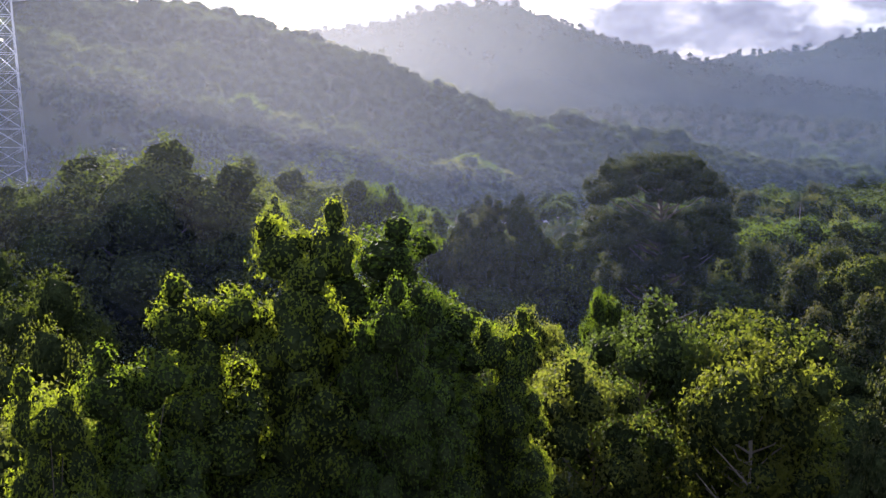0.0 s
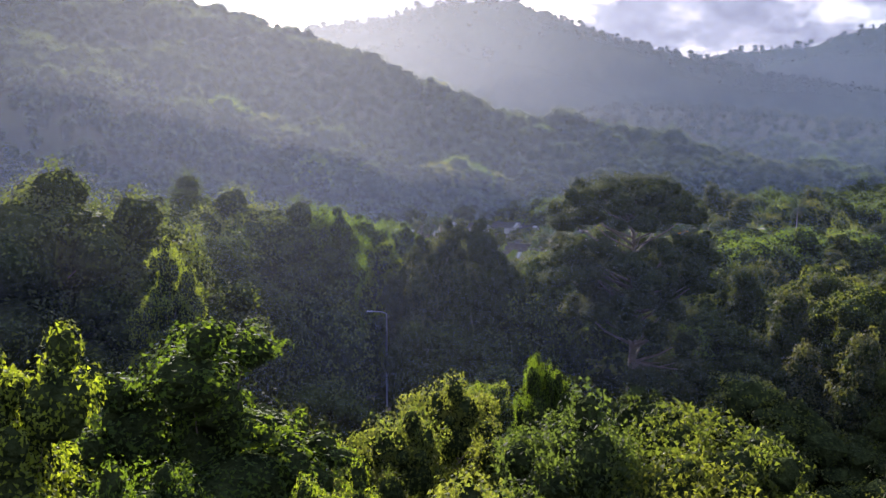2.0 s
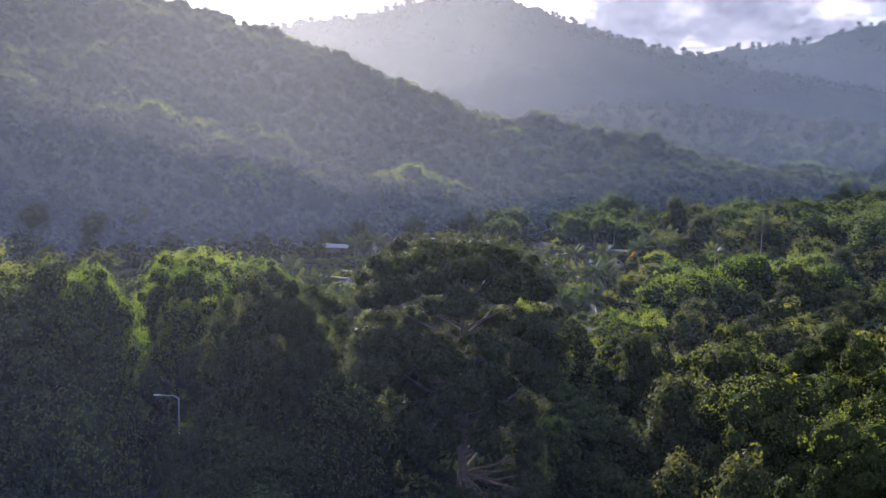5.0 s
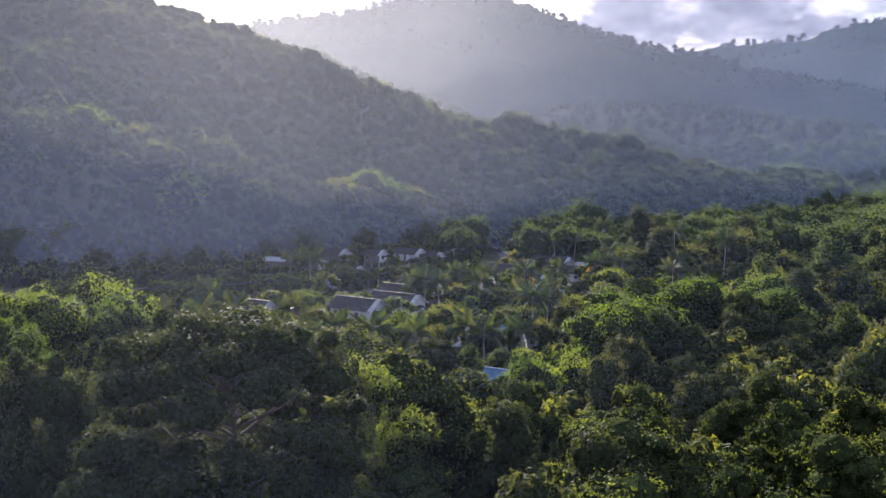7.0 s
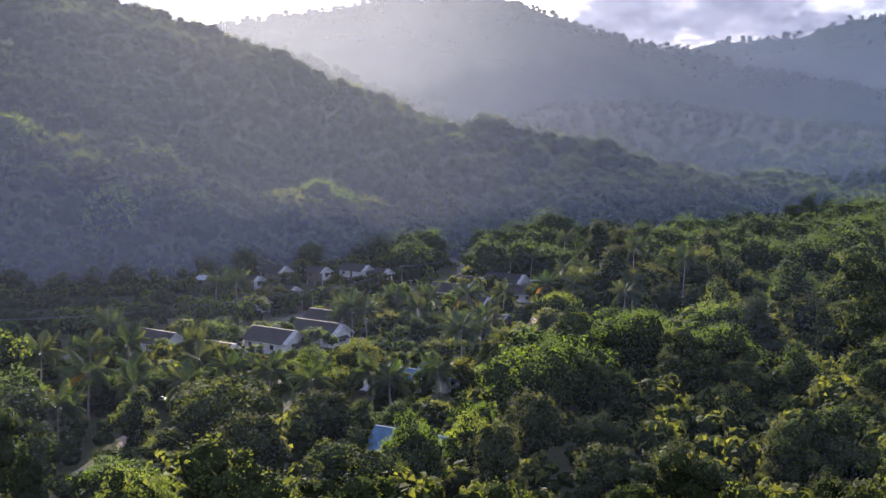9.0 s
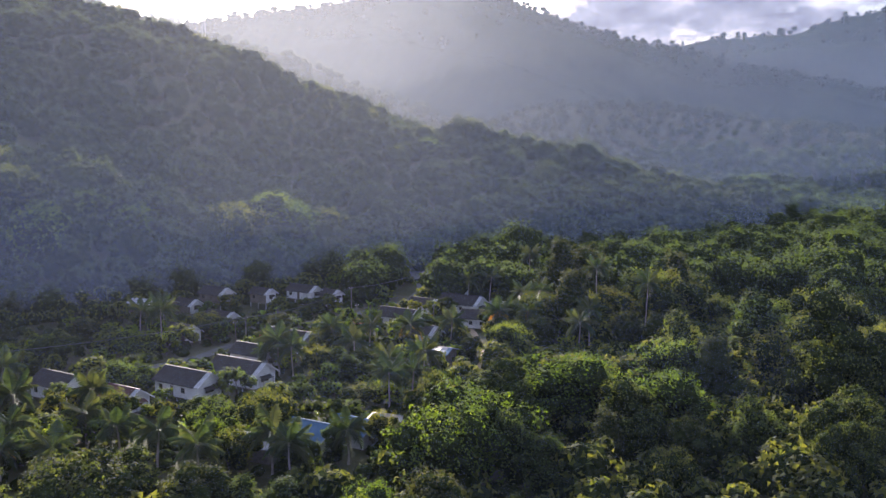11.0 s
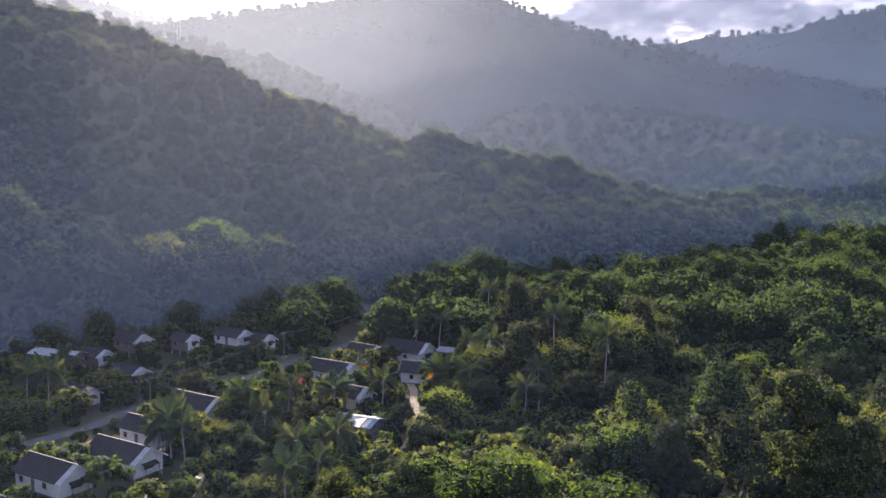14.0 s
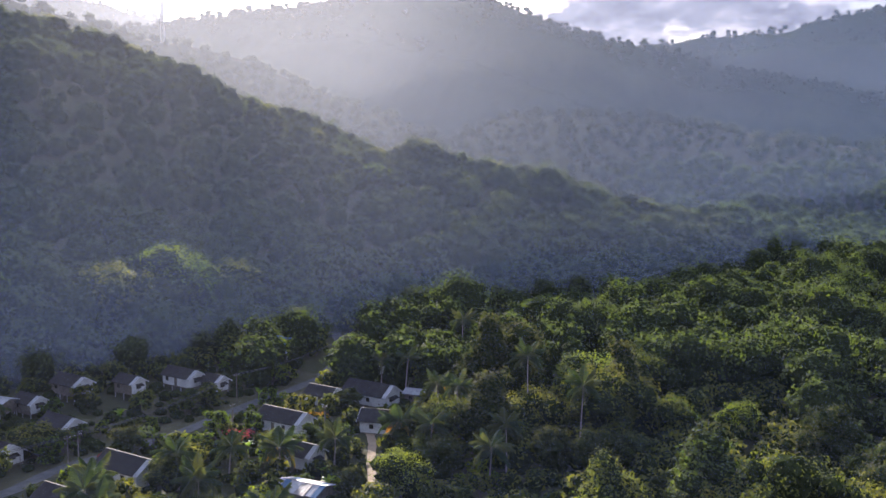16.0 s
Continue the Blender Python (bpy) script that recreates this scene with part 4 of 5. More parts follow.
def roof_slope(length, x0, wy, z_eave, z_ridge, side, pitch_over, thick=0.07, rib=0.42):
    """One ribbed slope of a gable roof from the eave to the ridge."""
    bm = bmesh.new()
    n = max(2, int(length / rib))
    rows = []
    run = wy + pitch_over
    drop = (z_ridge - z_eave) / wy * pitch_over
    for i in range(n * 2 + 1):
        x = x0 + length * i / (n * 2)
        up = 0.05 if i % 2 else 0.0
        rows.append([bm.verts.new((x, side * run, z_eave - drop + up)), bm.verts.new((x, 0.0, z_ridge + up)),
                     bm.verts.new((x, side * run, z_eave - drop - thick)), bm.verts.new((x, 0.0, z_ridge - thick))])
    for a, b in zip(rows, rows[1:]):
        bm.faces.new((a[0], b[0], b[1], a[1]))
        bm.faces.new((a[2], a[3], b[3], b[2]))
        bm.faces.new((a[0], a[2], b[2], b[0]))
        bm.faces.new((a[1], b[1], b[3], a[3]))
    bm.faces.new((rows[0][0], rows[0][1], rows[0][3], rows[0][2]))
    bm.faces.new((rows[-1][0], rows[-1][2], rows[-1][3], rows[-1][1]))
    bmesh.ops.recalc_face_normals(bm, faces=bm.faces)
    return bm


def window(root, x, y, z, w, h, facing):
    """A window with its frame, pane and sill, set in a long wall (facing 'y') or a gable (facing 'x')."""
    def b(a0, z0, a1, z1, d0, d1):
        return (x + a0, y + d0, z + z0, x + a1, y + d1, z + z1) if facing[1] == "y" else (x + d0, y + a0, z + z0, x + d1, y + a1, z + z1)
    s = -1 if facing[0] == "-" else 1
    lo, hi = sorted((0.004 * s, 0.05 * s))
    fr = part("window", boxes(b(-w / 2, 0, -w / 2 + 0.07, h, lo, hi), b(w / 2 - 0.07, 0, w / 2, h, lo, hi), b(-w / 2, 0, w / 2, 0.07, lo, hi), b(-w / 2, h - 0.07, w / 2, h, lo, hi), b(-0.03, 0, 0.03, h, lo, hi)), TIMBER, root, "dark timber window frame")
    lo, hi = sorted((0.004 * s, 0.025 * s))
    part("pane", boxes(b(-w / 2 + 0.07, 0.07, w / 2 - 0.07, h - 0.07, lo, hi)), GLASS, fr, "dark glass pane")


STYLE = {
    "barrack": (BROWN, WHITE, "long white timber house with a rusty brown gable roof"),
    "upper": (BROWN, TIMBER, "weathered timber stilt house with a white gable front"),
    "maroon": (MAROON, WHITE, "long white timber house with a maroon gable roof"),
    "plain": (BROWN, WHITE, "white walled house with a dark brown roof"),
    "tin": (TIN, TIMBER, "low timber house under a pale tin roof"),
    "blue": (BLUE_TIN, WHITE, "small white house under a blue tin roof"),
    "patch": (TIN_RUST, TIMBER, "low shack roofed with patched tin sheets"),
}


def house(kind, x, y, turn, length, width, tall, stilts, seed):
    r = random.Random(seed)
    roof_mat, wall_mat, label = STYLE[kind]
    z = max(ground_at(x + a, y + b) for a in (-3, 3) for b in (-3, 3))
    low = min(ground_at(x + a, y + b) for a in (-4, 4) for b in (-4, 4)) - z - 0.3
    root = thing("house", label, "house", pose(x, y, z, 0, 0, turn), "village houses")
    L, W, f = length / 2, width / 2, stilts
    eave, ridge = f + tall, f + tall + W * (0.62 if kind not in ("tin", "patch") else 0.28)
    # walls with gable ends
    bm = bmesh.new()
    prof = [(-W, f), (W, f), (W, eave), (0, ridge - 0.1), (-W, eave)]
    ends = [[bm.verts.new((s * L, p, q)) for p, q in prof] for s in (-1, 1)]
    bm.faces.new(ends[0][::-1])
    bm.faces.new(ends[1])
    for i in range(5):
        j = (i + 1) % 5
        bm.faces.new((ends[0][i], ends[0][j], ends[1][j], ends[1][i]))
    bmesh.ops.recalc_face_normals(bm, faces=bm.faces)
    part("wall", bm, wall_mat, root)
    part("floor_beam", boxes((-L - 0.05, -W - 0.05, f - 0.22, L + 0.05, W + 0.05, f - 0.002)), TIMBER, root, "grey timber floor beams")
    n = max(2, int(length / 2.6))
    if stilts > 0.25:
        for i in range(n + 1):
            for s in (-1, 1):
                px = -L + 0.15 + (length - 0.3) * i / n
                part("stilt", boxes((px - 0.09, s * (W - 0.15) - 0.09, low, px + 0.09, s * (W - 0.15) + 0.09, f - 0.22)), CONCRETE, root, "pale concrete stilt")
    else:
        part("footing", boxes((-L, -W, low, L, W, f - 0.22)), CONCRETE, root, "concrete footing")
    over = 0.6
    if kind == "patch":
        for s in (-1, 1):
            k = int(length / 1.0)
            for i in range(k):
                sheet = roof_slope(1.12, -L - over + (length + 2 * over) * i / k, W, eave, ridge, s, r.uniform(0.3, 0.7))
                bmesh.ops.translate(sheet, verts=sheet.verts, vec=(0, 0, 0.02 + 0.03 * (i % 2) + r.uniform(0, 0.03)))
                part("roof_sheet", sheet, r.choice([TIN, TIN_RUST, TIN, BLUE_TIN]), root)
    else:
        strip = 1.1 if kind in ("barrack", "maroon", "upper") else 0.0
        for s in (-1, 1):
            part("roof", roof_slope(length + 2 * over - strip, -L - over, W, eave, ridge, s, 0.55), roof_mat, root)
            if strip:
                part("roof_sheet", roof_slope(strip - 0.01, L + over - strip + 0.01, W, eave + 0.02, ridge + 0.02, s, 0.5), TIN, root, "pale tin sheet at the gable end")
    part("ridge_cap", boxes((-L - over, -0.16, ridge + 0.03, L + over - 0.02, 0.16, ridge + 0.11)), roof_mat, root, "folded tin ridge cap")
    if kind == "upper":
        bm = bmesh.new()
        face = [(-W, f + 0.02), (W, f + 0.02), (W, eave), (0, ridge - 0.12), (-W, eave)]
        outer, inner = [bm.verts.new((L + 0.045, p, q)) for p, q in face], [bm.verts.new((L + 0.004, p, q)) for p, q in face]
        bm.faces.new(outer)
        bm.faces.new(inner[::-1])
        for i in range(5):
            j = (i + 1) % 5
            bm.faces.new((outer[i], inner[i], inner[j], outer[j]))
        bmesh.ops.recalc_face_normals(bm, faces=bm.faces)
        part("gable_front", bm, WHITE, root, "white painted boarded gable front")
    # white bargeboards at the front gable
    if kind in ("barrack", "maroon", "plain", "blue", "upper"):
        for s in (-1, 1):
            bm = bmesh.new()
            d = (ridge - eave) / W
            e = 0.6
            a = [(L + over, s * (W + e), eave - d * e - 0.22), (L + over, s * (W + e), eave - d * e + 0.06), (L + over, 0, ridge + 0.06), (L + over, 0, ridge - 0.22)]
            fr = [bm.verts.new(p) for p in a]
            bk = [bm.verts.new((p[0] + 0.05, p[1], p[2])) for p in a]
            bm.faces.new(fr)
            bm.faces.new(bk[::-1])
            for i in range(4):
                j = (i + 1) % 4
                bm.faces.new((fr[i], bk[i], bk[j], fr[j]))
            bmesh.ops.recalc_face_normals(bm, faces=bm.faces)
            part("bargeboard", bm, WHITE, root, "white painted bargeboard")
        # a lean-to shade over the gable window
        bm = bmesh.new()
        sh = [(L, -W * 0.5, f + 2.15), (L, W * 0.5, f + 2.15), (L + 1.1, W * 0.5, f + 1.7), (L + 1.1, -W * 0.5, f + 1.7)]
        up, dn = [bm.verts.new(p) for p in sh], [bm.verts.new((p[0], p[1], p[2] - 0.06)) for p in sh]
        bm.faces.new(up)
        bm.faces.new(dn[::-1])
        for i in range(4):
            j = (i + 1) % 4
            bm.faces.new((up[i], dn[i], dn[j], up[j]))
        bmesh.ops.recalc_face_normals(bm, faces=bm.faces)
        awning = part("awning", bm, roof_mat, root, "dark tin awning over the gable window")
        for s in (-1, 1):
            part("strut", boxes((L + 0.95, s * W * 0.46 - 0.04, low if stilts < 0.3 else f - 0.9, L + 1.03, s * W * 0.46 + 0.04, f + 1.68)), TIMBER, awning)
        window(root, L + 0.05, 0, f + 0.95, W * 0.7, 0.95, "+x")
    for i in range(max(1, int(length / 3.2))):
        wx = -L + 1.5 + i * 2.9
        if wx < L - 0.8:
            for s in (-1, 1):
                if i == 1 and s < 0:
                    part("door", boxes((wx - 0.42, -W - 0.05, f + 0.02, wx + 0.42, -W - 0.004, f + 1.98)), TIMBER, root, "plain dark timber door")
                    for k in range(3):
                        if f > 0.3:
                            h = f * (1 - (k + 1) / 4)
                            part("step", boxes((wx - 0.5, -W - 0.35 - 0.28 * k, h - 0.06, wx + 0.5, -W - 0.06 - 0.28 * k, h)), TIMBER, root, "timber step")
                else:
                    window(root, wx, s * W, f + 0.9, 0.95, 1.0, ("-" if s < 0 else "+") + "y")
    return root


for i, (kind, x, y, turn, length, width, tall, stilts) in enumerate(HOUSES):
    house(kind, x, y, turn, length, width, tall, stilts, i)


# ---- palms and garden plants ----
def frond_mesh(name, length, mat, droop, seed, pairs=24):
    """A feathered palm leaf along x: a midrib with two rows of hanging leaflets."""
    r = np.random.default_rng(seed)
    quads, mid = [], []
    for i in range(9):
        t = i / 8
        mid.append(np.array((length * t * (1 - 0.12 * t * droop), 0, length * (0.42 * t - droop * t * t))))
    mid = np.array(mid)
    for i in range(8):
        w0, w1 = 0.05 * (1 - i / 9), 0.05 * (1 - (i + 1) / 9)
        quads.append([mid[i] + (0, w0, 0), mid[i + 1] + (0, w1, 0), mid[i + 1] - (0, w1, 0), mid[i] - (0, w0, 0)])
    for k in range(pairs):
        t = 0.12 + 0.86 * (k + 0.5) / pairs
        p = np.array([np.interp(t * 8, range(9), mid[:, c]) for c in range(3)])
        ln = length * 0.30 * math.sin(math.pi * min(0.97, 0.16 + t * 0.8)) + 0.12
        for s in (-1, 1):
            tip = p + np.array((ln * 0.45, s * ln * 0.75, -ln * r.uniform(0.35, 0.85)))
            wd = np.array((0.075, 0, 0.025)) * length / 3.2
            quads.append([p - wd, p + wd, (p + tip) / 2 + wd * 0.9 + (0, 0, 0.05), tip])
    q = np.array(quads)
    return mesh_from(name, q, np.arange(len(q) * 4).reshape(-1, 4), mat)


FRONDS = [frond_mesh("frond", 4.1, LEAF["palm"], d, 40 + i) for i, d in enumerate((0.30, 0.55, 0.85))]
FROND_GOLD = frond_mesh("frond_gold", 3.6, LEAF["gold"], 0.95, 50)


def palm(x, y, top, spread=1.0, yellow=0, seed=0):
    r = random.Random(seed)
    z = ground_at(x, y)
    h = max(1.5, top - z)
    root = thing("coconut_palm", "coconut palm with arching feathered green fronds" if not yellow else "coconut palm with some yellowed drooping fronds", "palm", pose(x, y, z, 0, 0, r.uniform(0, 360)), "palms")
    lean = r.uniform(-0.08, 0.08) * h
    path = [((lean * (k / 6) ** 2, 0.1 * math.sin(k), h * k / 6 - 0.2), 0.19 - 0.012 * k + (0.08 if k == 0 else 0)) for k in range(7)]
    tv, tq = tubes(path_list(path), 7)
    part("trunk", mesh_from("trunk", tv, tq, BARK_PALE, smooth=True), None, root)
    n = 20
    for k in range(n):
        gold = k >= n - yellow
        me = FROND_GOLD if gold else FRONDS[0 if k < 5 else (1 if k < 12 else 2)]
        tilt = -38 if k < 5 else (-12 if k < 12 else 12)
        s = spread * r.uniform(0.85, 1.12)
        o = part("frond", me, None, root, "yellow drooping frond" if gold else "", pose(lean, 0, h - 0.3, 0, tilt + r.uniform(-15, 15), k * 137.5 + r.uniform(-12, 12)))
        o.scale = (s, s, s)
    return root


def path_list(p):
    return [p]


# x, y, height of the crown's heart, spread, yellow fronds
for i, (x, y, top, spread, yellow) in enumerate([
        (60.5, 290.5, 6.5, 1.2, 2), (81.7, 304.7, 7.0, 1.2, 3), (98.6, 286.5, 8.0, 1.15, 0), (4.2, 288.6, 10.0, 1.1, 0), (-2, 292.5, 9.0, 1.0, 0), (34.6, 265.3, 8.0, 1.1, 0), (37.9, 262.1, 7.4, 1.0, 0),
        (32.2, 266.5, 5.0, 0.9, 0), (30.2, 279.8, 5.0, 1.1, 1), (48.6, 278.7, 5.0, 1.1, 0), (97.5, 384.8, 12.0, 1.1, 0), (33.3, 271.5, 6.5, 1.0, 0), (102.3, 294.8, 9.5, 1.0, 0), (82.1, 350, 9.0, 1.0, 1), (-2.8, 314.5, 6.5, 1.0, 1),
        (2.7, 217.2, 5.0, 1.0, 0), (45.9, 206.6, 6.0, 1.0, 0), (43.0, 210.3, 6.4, 1.1, 0), (0.9, 189.5, 6.0, 1.1, 0), (53.3, 215.8, 5.0, 1.0, 0), (61.9, 250, 5.5, 1.0, 0), (57, 262, 5.0, 1.0, 0), (12, 222, 5.5, 1.0, 0), (20, 214, 6.0, 1.0, 0), (6, 206, 5.0, 1.0, 1), (90, 330, 8, 1.0, 1), (110, 330, 14.5, 1.1, 0), (118, 306, 14, 1.1, 0), (-8, 226, 6.5, 1.2, 0), (-3, 231, 6.0, 1.1, 0), (-14, 219, 7.0, 1.2, 0), (8, 236, 5.5, 1.1, 0), (-1, 206, 7.0, 1.2, 1), (16, 200, 7.0, 1.1, 0), (26, 212, 6.0, 1.1, 0), (34, 204, 6.5, 1.1, 0), (58, 243, 7.0, 1.1, 0), (64, 262, 6.5, 1.1, 0), (70, 296, 6.5, 1.0, 0), (88, 300, 8.0, 1.1, 1), (94, 322, 9.5, 1.0, 0), (51, 292, 6.0, 1.0, 0), (43, 287, 6.5, 1.1, 0), (-12, 246, 7.0, 1.1, 0), (76, 352, 8.0, 1.0, 0)]):
    palm(x, y, top, spread, yellow, 100 + i)


def banana(x, y, tall, seed):
    r = random.Random(seed)
    root = thing("banana_plant", "banana plant with broad bright green leaves", "plant", pose(x, y, ground_at(x, y), 0, 0, r.uniform(0, 360)), "banana plants")
    tv, tq = tubes([[((0, 0, -0.1), 0.16), ((0.05, 0, tall * 0.35), 0.13), ((0.05, 0.05, tall * 0.6), 0.09)]], 7)
    part("stem", mesh_from("stem", tv, tq, LEAF["banana"], smooth=True), None, root)
    for k in range(8):
        vs = []
        for i in range(7):
            t = i / 6
            w = 0.34 * math.sin(math.pi * (0.08 + 0.9 * t)) * tall / 3
            xx, zz = tall * 0.55 * t, tall * (0.62 * t - 0.5 * t * t)
            vs += [(xx, -w, zz - w * 0.25), (xx, 0, zz), (xx, w, zz - w * 0.25)]
        qs = [(i * 3 + j, i * 3 + j + 3, i * 3 + j + 4, i * 3 + j + 1) for i in range(6) for j in (0, 1)]
        o = part("leaf", mesh_from("leaf", vs, qs, LEAF["banana"], smooth=True), None, root, "", pose(0.05, 0.05, tall * 0.55, 0, r.uniform(-45, 5), k * 137.5))
    return root


for i, (x, y, tall) in enumerate([(20.4, 324.7, 3.4), (22.5, 333, 3.0), (29.5, 371.6, 3.5), (47, 344, 3.2), (70, 286, 3.2), (42, 251, 3.2), (36, 243, 3.4), (41, 232, 3.0), (11, 208, 3.6), (26, 226, 3.2), (-6, 212, 3.6), (68, 292, 3.0), (46, 236, 3.4), (52, 305, 3.0)]):
    banana(x, y, tall, 300 + i)


def shrub(name, label, x, y, size, leaf, flower, seed):
    """A garden shrub of woody stems and leaves, with blossom over its top."""
    r = np.random.default_rng(seed)
    root = thing(name, label, "shrub", pose(x, y, ground_at(x, y), 0, 0, 0), "garden shrubs")
    cl = [((r.normal() * size * 0.45, r.normal() * size * 0.45, size * r.uniform(0.4, 0.9)), (size * 0.42,) * 3) for _ in range(9)]
    part("foliage", foliage_mesh("foliage", *clump_leaves(cl, 420, 0.30, r), leaf), None, root)
    tv, tq = tubes([[((0, 0, -0.15), 0.07), (Vector(c[0]) * 0.5, 0.05), (c[0], 0.02)] for c in cl[:5]], 5)
    part("stem", mesh_from("stem", tv, tq, BARK), None, root)
    if flower:
        petals = clump_leaves([((a, b, c + size * 0.12), (s * 1.05,) * 3) for (a, b, c), (s, _, _) in cl], 260, 0.30, r, low=0.15, core=0)
        part("blossom", foliage_mesh("blossom", *petals, flower), None, root, "bright blossom")
    return root


for i, (name, label, x, y, size, leaf, flower) in enumerate([
        ("flowering_shrub", "bougainvillea shrub covered in bright red blossom", 47.8, 312.2, 2.7, "mid", "red"), ("flowering_shrub", "bougainvillea shrub covered in bright red blossom", 50.2, 311.0, 2.2, "mid", "red"),
        ("flowering_shrub", "small red flowering shrub beside the road", 24.5, 301.6, 1.2, "bright", "red"), ("flowering_shrub", "garden shrub with orange yellow leaves", 62.8, 325.5, 2.3, "bright", "gold"), ("flowering_shrub", "garden shrub with orange yellow leaves", 58.8, 345, 1.3, "olive", "gold"),
        ("garden_shrub", "rounded olive green garden shrub", 25.3, 263.5, 2.4, "olive", ""), ("garden_shrub", "rounded dark green garden shrub", 21.0, 283.0, 2.4, "olive", ""), ("garden_shrub", "rounded pale green roadside shrub", 66.8, 390.5, 3.4, "bright", ""),
        ("garden_shrub", "rounded green roadside shrub", 55.5, 388, 3.0, "mid", ""), ("garden_shrub", "rounded dark green garden shrub", 10.5, 331.5, 2.6, "dark", ""), ("garden_shrub", "rounded green garden shrub", 39.5, 306.5, 3.0, "bright", ""), ("garden_shrub", "rounded green garden shrub", 52.5, 332, 3.0, "bright", ""), ("garden_shrub", "rounded green garden shrub", 44, 300, 3.2, "mid", ""), ("garden_shrub", "rounded green garden shrub", 69.2, 291.7, 2.8, "mid", "")]):
    shrub(name, label, x, y, size, leaf, flower, 400 + i)


# ---- poles, wires, car, pylon, tower ----
def pole(x, y, tall, arm=True):
    z = ground_at(x, y)
    root = thing("utility_pole", "thin timber utility pole with a crossarm", "pole", pose(x, y, z, 0, 0, 50), "utility poles")
    tv, tq = tubes([[((0, 0, -0.4), 0.15), ((0, 0, tall * 0.5), 0.13), ((0, 0, tall), 0.10)]], 8)
    part("shaft", mesh_from("shaft", tv, tq, TIMBER, smooth=True), None, root)
    part("crossarm", boxes((-0.7, -0.05, tall - 0.5, 0.7, 0.05, tall - 0.4)), TIMBER, root)
    for s in (-0.6, 0.6):
        part("insulator", boxes((s - 0.05, -0.05, tall - 0.4, s + 0.05, 0.05, tall - 0.25)), WHITE, root, "white insulator")
    return Vector((x, y, z + tall - 0.25))


def cable(label, a, b, sag, thick=0.035):
    pts = [(a.lerp(b, k / 14) - Vector((0, 0, sag * 4 * (k / 14) * (1 - k / 14))), thick) for k in range(15)]
    tv, tq = tubes([pts], 5)
    return tagged(part("cable", mesh_from("cable", tv, tq, WIRE), None), label, "cable")


tops = [pole(x, y, h) for x, y, h in [(-34, 246, 8), (21.4, 297.7, 7.0), (42.5, 340.5, 7.5), (65.6, 384, 8), (67.5, 440, 8)]]
for a, b in zip(tops, tops[1:]):
    cable("thin power cable sagging between poles", a + Vector((-0.4, 0.4, 0)), b + Vector((-0.4, 0.4, 0)), 1.4)
    cable("thin power cable sagging between poles", a + Vector((0.4, -0.4, 0)), b + Vector((0.4, -0.4, 0)), 1.2)
tops2 = [pole(18.4, 300.2, 5.5), pole(65.8, 317.1, 7.0), pole(45.7, 320.6, 6.0)]


def car(x, y, turn):
    z = ground_at(x, y) + 0.12
    root = thing("parked_car", "small dark car parked on the road end", "car", pose(x, y, z, 0, 0, turn))
    paint = solid("dark_car_paint", (0.02, 0.022, 0.03), (0.03, 0.033, 0.045), 1.0, 0.25, spec=0.6)
    rubber = solid("tyre_rubber", (0.015, 0.015, 0.015), (0.03, 0.03, 0.03), 2.0, 0.9)
    bm = bmesh.new()
    prof = [(-2.0, 0.30), (2.0, 0.30), (2.05, 0.75), (1.2, 0.90), (0.6, 1.42), (-1.3, 1.45), (-1.95, 0.95)]
    sides = [[bm.verts.new((px, s * (0.82 if pz < 1.0 else 0.66), pz)) for px, pz in prof] for s in (-1, 1)]
    bm.faces.new(sides[0])
    bm.faces.new(sides[1][::-1])
    for i in range(7):
        j = (i + 1) % 7
        bm.faces.new((sides[0][i], sides[1][i], sides[1][j], sides[0][j]))
    bmesh.ops.recalc_face_normals(bm, faces=bm.faces)
    bmesh.ops.bevel(bm, geom=list(bm.edges), offset=0.05, segments=2, affect="EDGES")
    part("body", bm, paint, root)
    for s in (-1, 1):
        part("side_window", boxes((-1.2, s * 0.755 - 0.03, 1.0, 0.55, s * 0.755 + 0.03, 1.33)), GLASS, root, "dark side window")
        part("headlight", boxes((2.0, s * 0.6 - 0.16, 0.6, 2.07, s * 0.6 + 0.16, 0.74)), WHITE, root, "pale headlight")
        for wx in (-1.25, 1.3):
            tv, tq = tubes([[((wx, s * 0.88, 0.3), 0.02), ((wx, s * 0.87, 0.3), 0.3), ((wx, s * 0.66, 0.3), 0.3), ((wx, s * 0.65, 0.3), 0.02)]], 16)
            wheel = part("wheel", mesh_from("wheel", tv, tq, rubber), None, root)
            tv, tq = tubes([[((wx, s * 0.895, 0.3), 0.01), ((wx, s * 0.893, 0.3), 0.17), ((wx, s * 0.87, 0.3), 0.18)]], 12)
            part("rim", mesh_from("rim", tv, tq, STEEL), None, wheel, "steel rim")
    bm = bmesh.new()
    v = [bm.verts.new(p) for p in ((1.22, -0.70, 0.95), (1.22, 0.70, 0.95), (0.66, 0.60, 1.39), (0.66, -0.60, 1.39))]
    bm.faces.new(v)
    bmesh.ops.solidify(bm, geom=list(bm.faces), thickness=0.05)
    part("windscreen", bm, GLASS, root, "dark windscreen")
    return root


car(60.2, 396, 100)


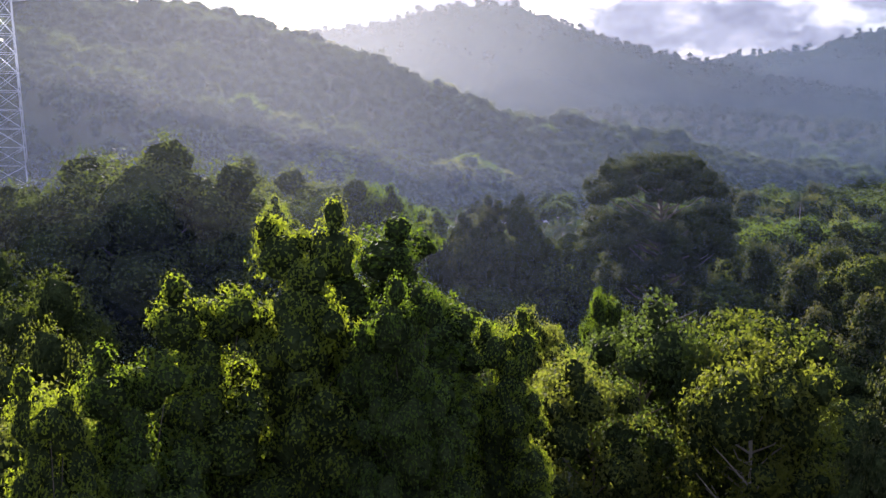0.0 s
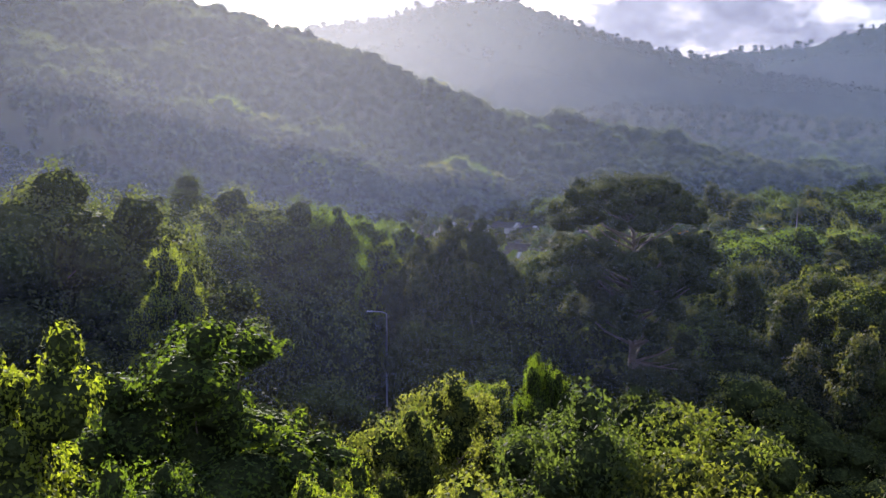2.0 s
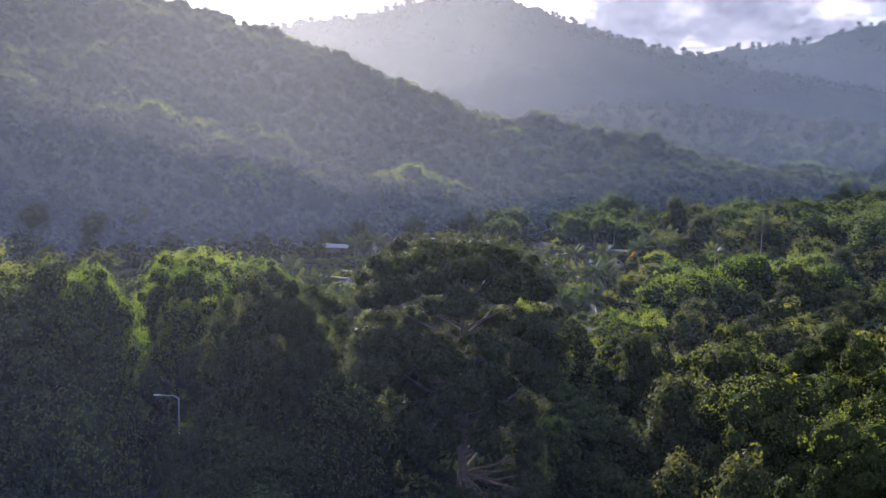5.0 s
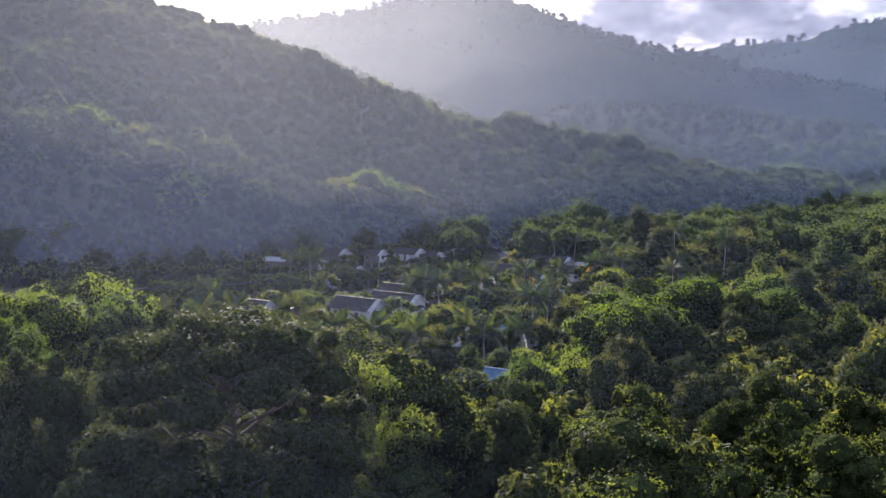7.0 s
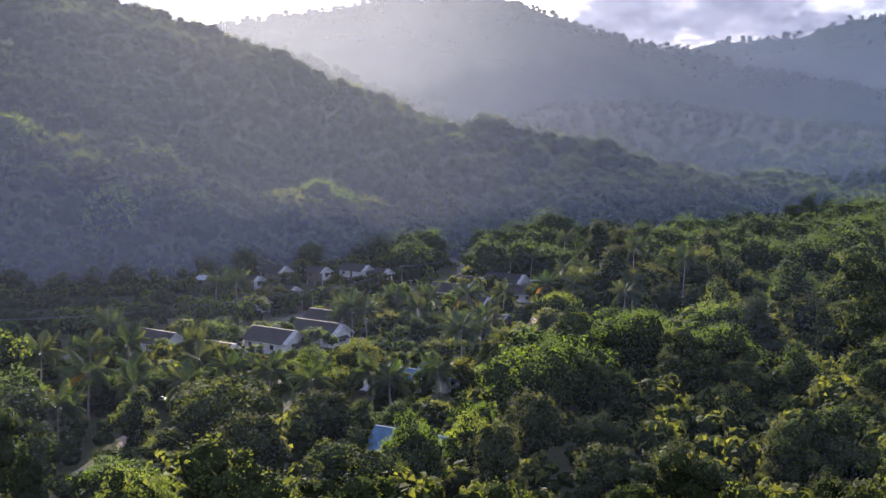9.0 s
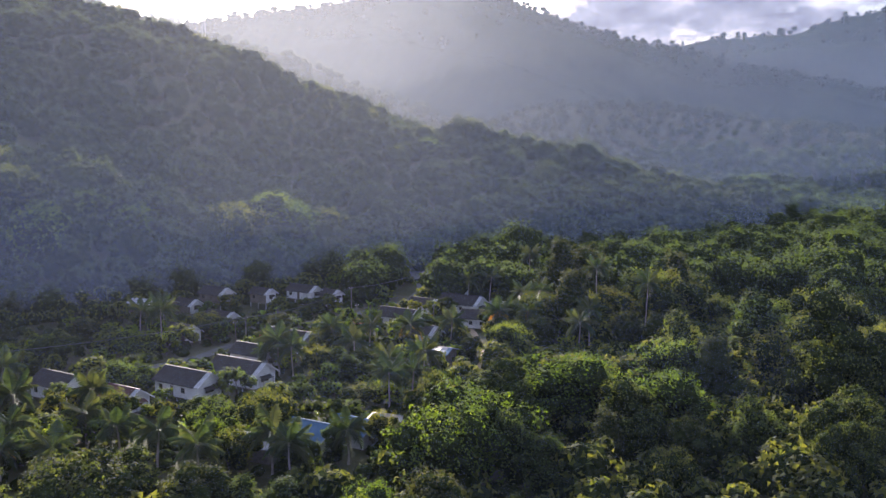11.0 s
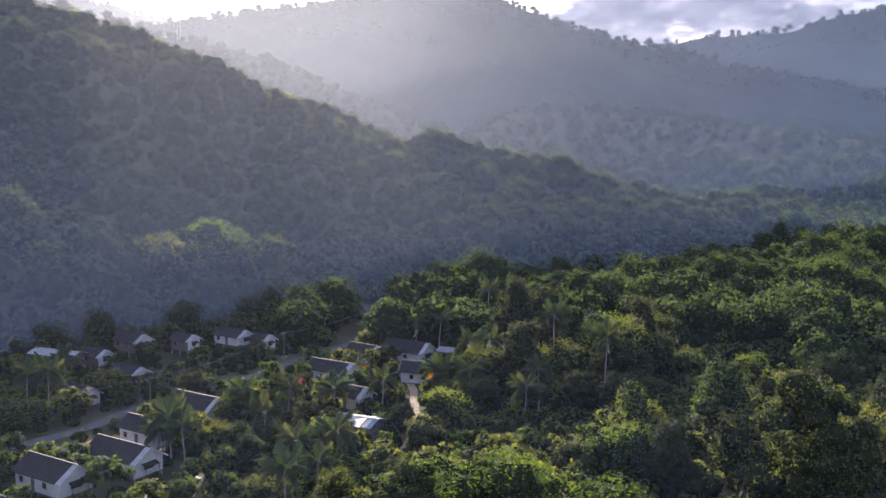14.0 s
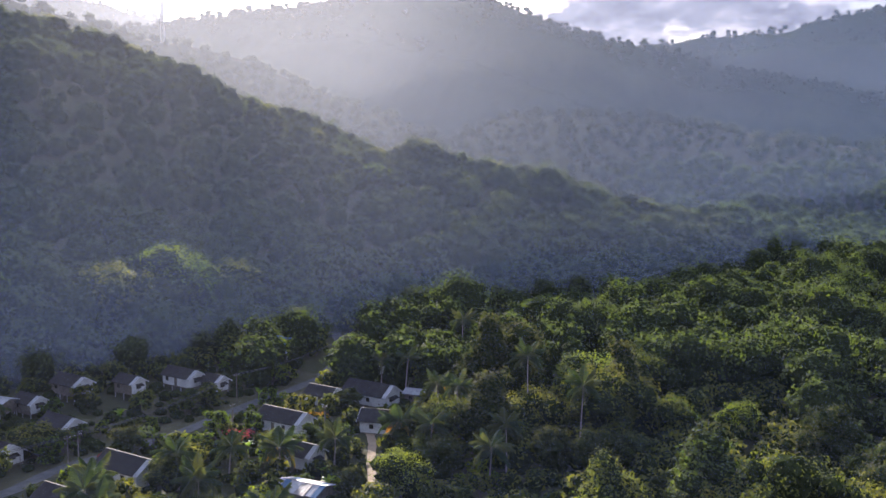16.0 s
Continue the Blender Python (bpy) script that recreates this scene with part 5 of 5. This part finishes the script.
def lattice(name, label, x, y, tall, base, top_w, bays, arms, thick, lean=0.0):
    """A steel lattice tower: four legs, braces in every bay, and crossarms."""
    z = ground_at(x, y) - 0.5
    root = thing(name, label, "tower", pose(x, y, z, 0, 0, 20))
    def corner(k, t):
        w = base + (top_w - base) * min(1, t * 1.15)
        return Vector(((-1, 1, 1, -1)[k] * w / 2, (-1, -1, 1, 1)[k] * w / 2, tall * t))
    for k in range(4):
        tv, tq = tubes([[(corner(k, i / bays), thick) for i in range(bays + 1)]], 5)
        part("leg", mesh_from("leg", tv, tq, STEEL), None, root)
    for i in range(bays):
        a, b = i / bays, (i + 1) / bays
        paths = []
        for k in range(4):
            n = (k + 1) % 4
            paths += [[(corner(k, a), thick * 0.6), (corner(n, b), thick * 0.6)], [(corner(n, a), thick * 0.6), (corner(k, b), thick * 0.6)], [(corner(k, b), thick * 0.6), (corner(n, b), thick * 0.6)]]
        tv, tq = tubes(paths, 4)
        part("brace", mesh_from("brace", tv, tq, STEEL), None, root)
    for t, reach in arms:
        zz, w = tall * t, top_w / 2
        paths = []
        for s in (-1, 1):
            for u in (-1, 1):
                paths += [[(Vector((s * w, u * w, zz)), thick * 0.7), (Vector((s * reach, 0, zz + 0.4)), thick * 0.7)], [(Vector((s * w, u * w, zz + tall * 0.03)), thick * 0.7), (Vector((s * reach, 0, zz + 0.4)), thick * 0.7)]]
        tv, tq = tubes(paths, 4)
        part("crossarm", mesh_from("crossarm", tv, tq, STEEL), None, root)
    return root


lattice("power_pylon", "tall grey steel lattice power pylon on the hillside", -125, 268, 80, 10.0, 2.6, 15, [(0.72, 6.0), (0.84, 6.5), (0.96, 5.0)], 0.16)
lattice("radio_mast", "slim steel radio mast on the far ridge", -172, 1050, 42, 4.0, 1.6, 9, [], 0.22)


# ---- at the edge of the near trees: a lamp post, its cable and a bare path ----
def street_lamp(x, y, tall):
    z = ground_at(x, y)
    root = thing("street_lamp", "pale steel street lamp with a bent arm", "street lamp", pose(x, y, z, 0, 0, 0))
    tv, tq = tubes([[((0, 0, -0.3), 0.11), ((0, 0, tall * 0.6), 0.09), ((0, 0, tall), 0.07)]], 8)
    part("post", mesh_from("post", tv, tq, STEEL, smooth=True), None, root)
    tv, tq = tubes([[((0, 0, tall - 0.03), 0.06), ((-0.5, 0, tall + 0.22), 0.05), ((-1.7, -0.1, tall + 0.3), 0.05)]], 6)
    part("arm", mesh_from("arm", tv, tq, STEEL, smooth=True), None, root)
    bm = boxes((-2.3, -0.22, tall + 0.24, -1.6, 0.02, tall + 0.36))
    bmesh.ops.bevel(bm, geom=list(bm.edges), offset=0.03, segments=1, affect="EDGES")
    part("lamp_head", bm, WHITE, root, "pale lamp head")
    return Vector((x, y, z + tall - 0.4))


street_lamp(-1.4, 117, 11.0)
ribbon("path", "bare sandy path at the forest edge", [(-8, 90), (-2.5, 99), (-1.2, 107), (0.5, 118), (3, 140), (6, 170), (8, 200)], 2.4, SAND, 0.09, 0.4)
